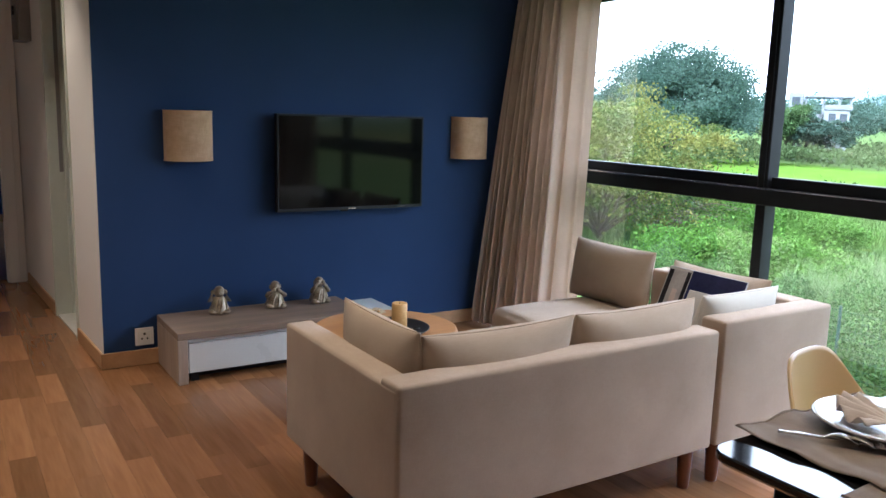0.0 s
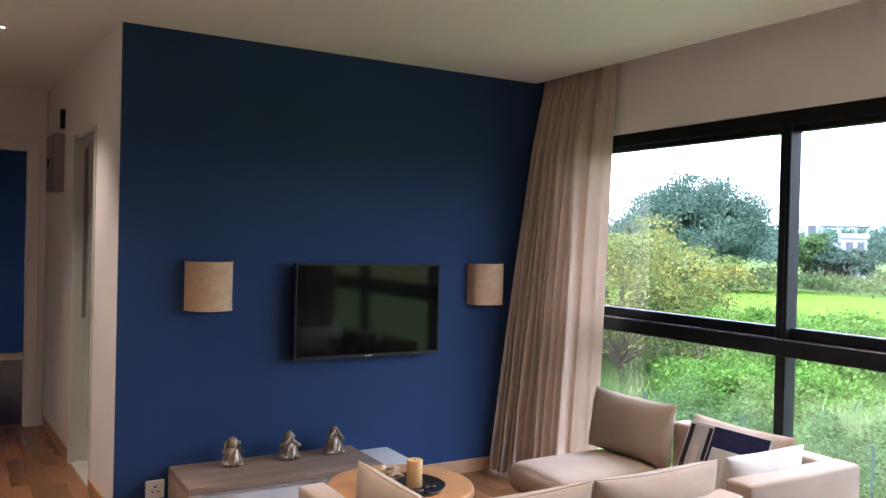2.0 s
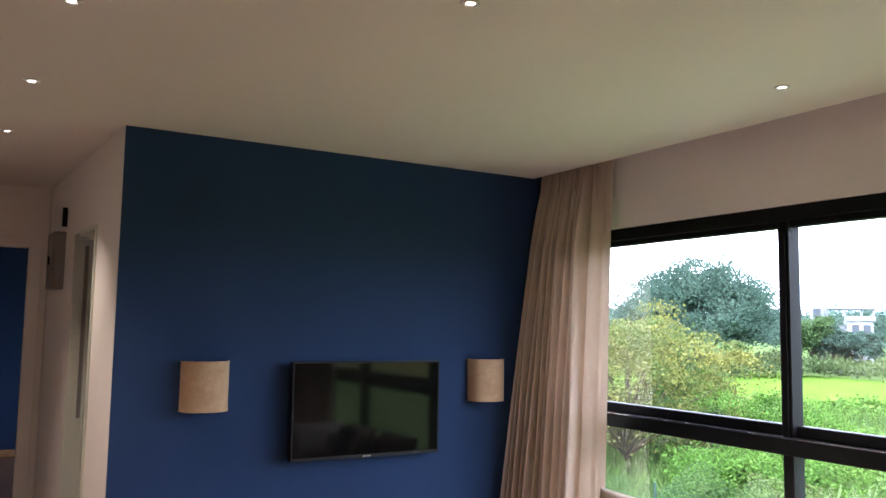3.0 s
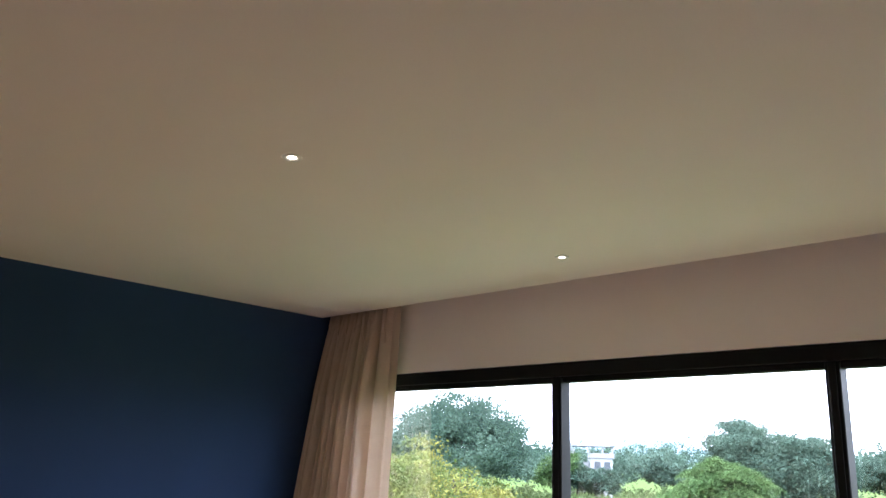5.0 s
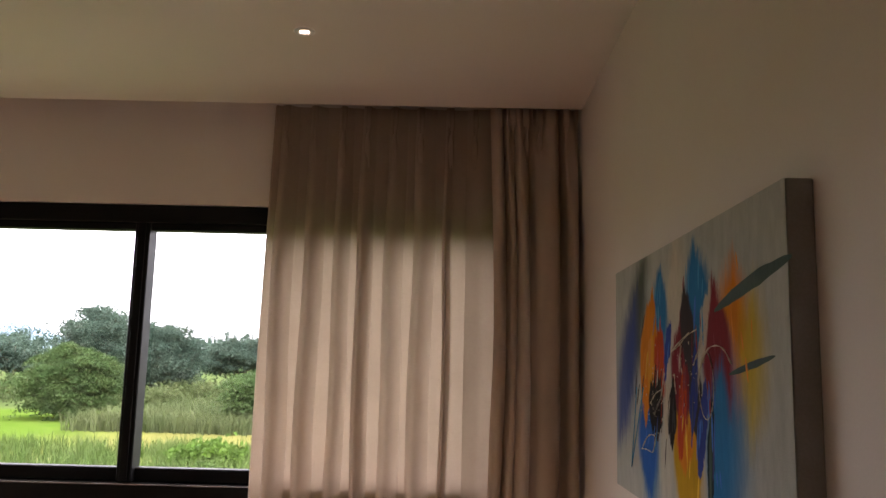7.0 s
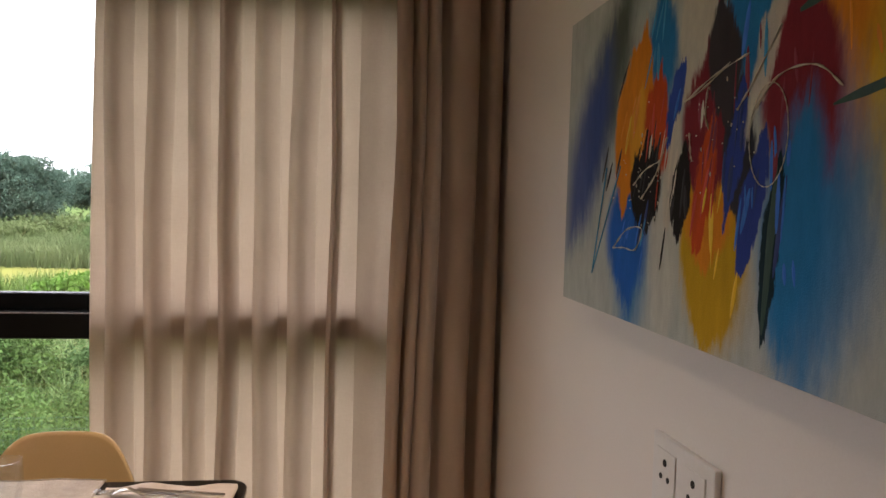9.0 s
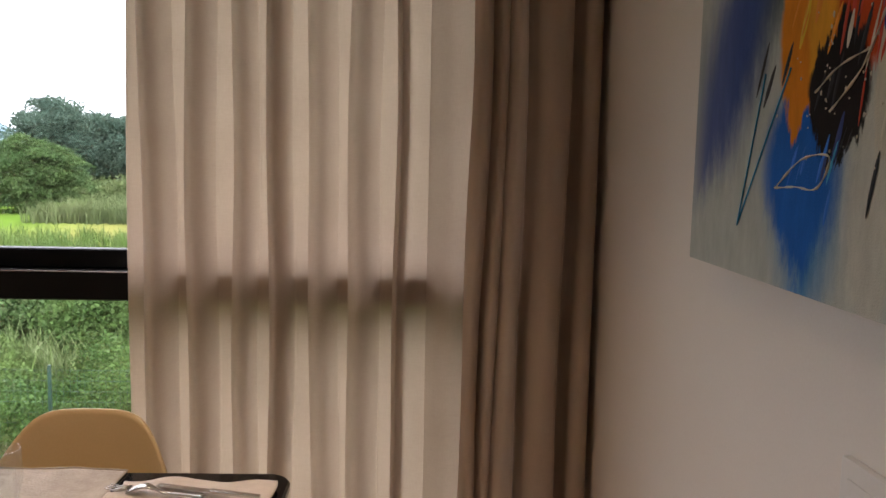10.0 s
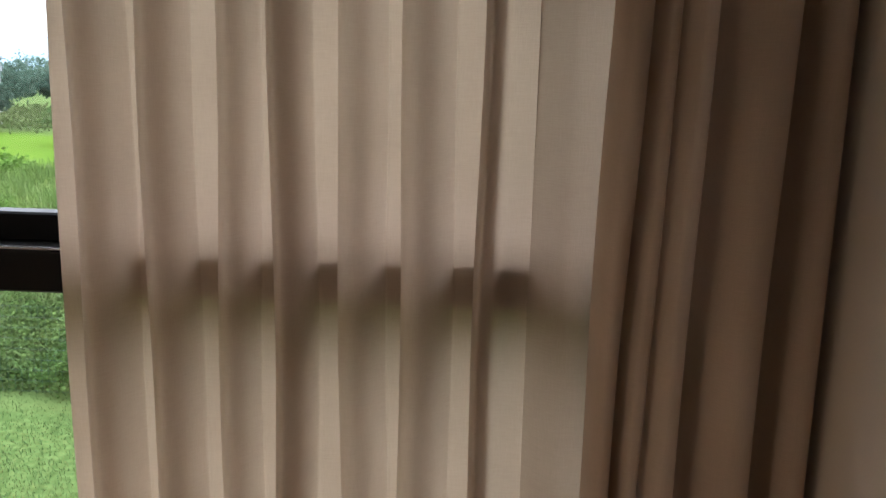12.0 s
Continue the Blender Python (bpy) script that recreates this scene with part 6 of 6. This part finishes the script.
def blades(name, n, area, height, width, material, seed, label, clump=0.9):
    rg = np.random.default_rng(seed)
    x0, x1, y0, y1 = area
    nc = max(1, n // 26)
    cx, cy = rg.uniform(x0, x1, nc), y0 + (y1 - y0) * rg.random(nc) ** 1.35
    pick = rg.integers(0, nc, n)
    bx = cx[pick] + rg.normal(size=n) * clump * 0.35
    by = cy[pick] + rg.normal(size=n) * clump * 0.35
    hh = height * (0.5 + 0.7 * rg.random(n)) * (0.6 + 0.7 * rg.random(nc))[pick]
    a = rg.uniform(0, 2 * math.pi, n)
    bend = hh * rg.uniform(0.15, 0.6, n)
    ca, sa = np.cos(a), np.sin(a)
    w = width * (0.7 + 0.6 * rg.random(n))
    z = np.full(n, 0.0)
    P = lambda f, g, s: np.stack([bx + ca * bend * g - sa * w * s, by + sa * bend * g + ca * w * s, z + hh * f], 1)
    verts = np.stack([P(0, 0, -1), P(0, 0, 1), P(0.62, 0.35, 0.8), P(0.62, 0.35, -0.8), P(0.92, 1.0, 0.0)], 1).reshape(-1, 3)
    b = (np.arange(n) * 5)[:, None]
    faces = (b + np.array([[0, 1, 2, 3]])).tolist() + (b + np.array([[3, 2, 4]])).tolist()
    ob = raw_mesh(name, verts.tolist(), faces, material)
    ob.location = (0, 0, GROUND)
    return tagged(ob, label, "grass", kind="stuff")


blades("tall_grass", 60000, (-34, 8, 11.5, 40), 0.85, 0.016, M_GRASS, 21, "tall rough green grass beyond the fence")
blades("rough_field", 70000, (-20, 14, 50, 92), 1.25, 0.030, M_SCRUB, 24, "tall pale rough grass at the far side of a field", 1.6)
blades("reeds", 16000, (-6.5, 1, 11.8, 20), 1.15, 0.010, M_REED, 22, "pale feathery reeds standing in rough grass", 0.7)
blades("lawn_grass", 42000, (-8, 4, 4.0, 9.0), 0.045, 0.004, M_LEAF_MID, 23, "short mown lawn grass below the window", 0.8)

# wire fence
M_FENCE = surf("dark_green_fence_paint", (0.010, 0.035, 0.024), (0.018, 0.05, 0.034), 10, 90, 0.5)
fence = thing("fence", "dark green wire mesh fence with slim posts behind a lawn", "fence", pose(0, 9.05, GROUND))
for k in range(-5, 3):
    part("post", box(k * 2.5 - 0.596, k * 2.5 - 0.556, -0.02, 0.02, -0.05, 1.42), M_FENCE, fence)
bm = bmesh.new()
for k in range(9):
    box(-12.6, 4.2, 0.021, 0.024, 0.1 + 0.155 * k, 0.104 + 0.155 * k, bm)
part("rail_wires", bm, M_FENCE, fence)
bm = bmesh.new()
for k in range(-126, 43):
    box(k * 0.1, k * 0.1 + 0.003, 0.0245, 0.0275, 0.08, 1.36, bm)
part("mesh_wires", bm, M_FENCE, fence)

# far concrete house
hx0, hy0 = polar(33.3, 108)
house = thing("house", "far pale concrete house with open upper terraces and flat roofs", "house", pose(hx0, hy0, GROUND, 0, 0, 33.3))
house.scale = (0.85, 0.85, 0.85)
M_PALE = surf("pale_concrete", (0.17, 0.18, 0.19), (0.25, 0.26, 0.27), 0.8, 8, 0.85)
M_PALER = surf("white_house_paint", (0.24, 0.255, 0.27), (0.31, 0.325, 0.34), 0.8, 8, 0.85)
M_DIMGLASS = surf("dim_window", (0.03, 0.04, 0.05), (0.06, 0.07, 0.08), 1, 8, 0.2)
part("wall", box(0.4, 3.6, -3, 3, 0, 7.0), M_PALER, house, "white painted wall")
part("wall", box(-4.2, 0.35, -2.4, 3, 0, 6.4), M_PALE, house)
part("stair_tower", box(-4.2, -2.3, -2.7, 1, 6.45, 9.3), M_PALE, house)
part("roof", box(-2.2, 4.0, -3.4, 3.4, 8.65, 8.95), M_PALE, house)
part("parapet", box(0.38, 3.9, -3.2, -3.02, 7.02, 7.7), M_PALE, house)
for px in (-2.0, 0.2, 2.2, 3.6):
    part("column", box(px - 0.15, px + 0.15, -3.0, -2.7, 7.01 if px > 0.3 else 6.42, 8.64), M_PALE, house)
for z in (5.4,):
    for px in (1.0, 2.4):
        part("window", box(px, px + 0.9, -3.02, -2.9, z, z + 1.1), M_DIMGLASS, house)
part("window", box(-3.8, -2.8, -2.72, -2.6, 7.5, 8.7), M_DIMGLASS, house)
hx1, hy1 = polar(11.3, 175)
house2 = thing("house", "far flat-roofed building behind trees", "house", pose(hx1, hy1, GROUND, 0, 0, 11.3))
part("wall", box(-5, 5, -3, 3, 0, 7.6), M_PALE, house2)
part("roof", box(-5.3, 5.3, -3.3, 3.3, 7.61, 7.95), M_PALE, house2)
part("stair_tower", box(1, 3.4, -2, 1, 7.96, 9.6), M_PALE, house2)
for px in (-4, -1.5, 1, 3.2):
    part("window", box(px, px + 1.2, -3.02, -2.9, 4.9, 6.2), M_DIMGLASS, house2)

# low hills, with the blue haze of distance put into their colour
M_HILL = surf("hazy_hill", (0.16, 0.24, 0.30), (0.20, 0.28, 0.34), 0.004, 0.05, 0.95)


def hill(u, v):
    az = -30 + 130 * u
    d = 1500 + 400 * v
    x, y = polar(az, d)
    hgt = 20 + 78 * math.exp(-((az - 30) / 4.5) ** 2) + 14 * math.exp(-((az - 14) / 4) ** 2) + 10 * math.exp(-((az - 52) / 7) ** 2)
    return (x, y, GROUND - 2 + hgt * math.sin(math.pi * v) * (1 + 0.12 * noise.noise(Vector((az * 0.5, v * 3, 0)))))


setting(part("backdrop_hills", grid_mesh(160, 10, hill), M_HILL, smooth=True), "low hills on the horizon, coloured haze blue", "hills")

# ---- floor planks, last ----
PLANK_W = 0.0985
plank_cache = {}


def plank_mesh(length):
    key = round(length, 4)
    if key not in plank_cache:
        bm = box(0.0003, key - 0.0003, 0.0003, PLANK_W - 0.0003, -0.0085, 0.0)
        me = bpy.data.meshes.new("plank")
        bm.to_mesh(me)
        bm.free()
        me.materials.append(M_PLANK)
        plank_cache[key] = me
    return plank_cache[key]


rp = random.Random(8)
rest = bmesh.new()
count = 0
row_y = -5.6
while row_y < -0.001:
    px = -2.5 - rp.uniform(0, 0.6)
    while px < WX:
        ln = round(rp.choice((0.45, 0.55, 0.65, 0.75, 0.9)), 2)
        a, b = max(px, -2.52), min(px + ln, WX)
        y1 = min(row_y + PLANK_W, 0.0)
        clear = not (a < 0 and y1 > -2.72) and not (a < -0.0 and row_y < -4.2)
        if a < 0 < b and y1 > -2.72:
            a, clear = 0.0, True
        if b - a > 0.03 and clear:
            if -1.6 < a < 2.6 and -4.0 < row_y < -1.75 and count < 300 and b - a == ln or (b - a > 0.3 and -1.6 < a < 2.6 and -4.0 < row_y < -1.75 and count < 300):
                ob = new("plank", plank_mesh(b - a))
                ob.parent = floor_slab
                ob.location = (a, row_y, 0)
                count += 1
            else:
                box(a + 0.0003, b - 0.0003, row_y + 0.0003, y1 - 0.0003, -0.0085, 0.0, rest)
        px += ln
    row_y += PLANK_W
ob = part("plank_field", rest, M_PLANK_REST, floor_slab)
ob["kind"] = "stuff"
rest = bmesh.new()
for k in range(56):
    y = -5.58 + k * 0.0985
    if y > -0.1:
        break
    px = -6.2 - rp.uniform(0, 0.6)
    while px < -2.55:
        ln = rp.choice((0.55, 0.75, 0.9))
        a, b = max(px, -6.2), min(px + ln, -2.66)
        if b - a > 0.03 and not (a > -3.6 and y > -2.95):
            box(a + 0.0006, b - 0.0006, y + 0.0005, y + 0.098, -0.0085, -0.0005, rest)
        px += ln
ob = part("bedroom_plank_field", rest, M_DARKFLOOR, floor_slab)
ob["kind"] = "stuff"
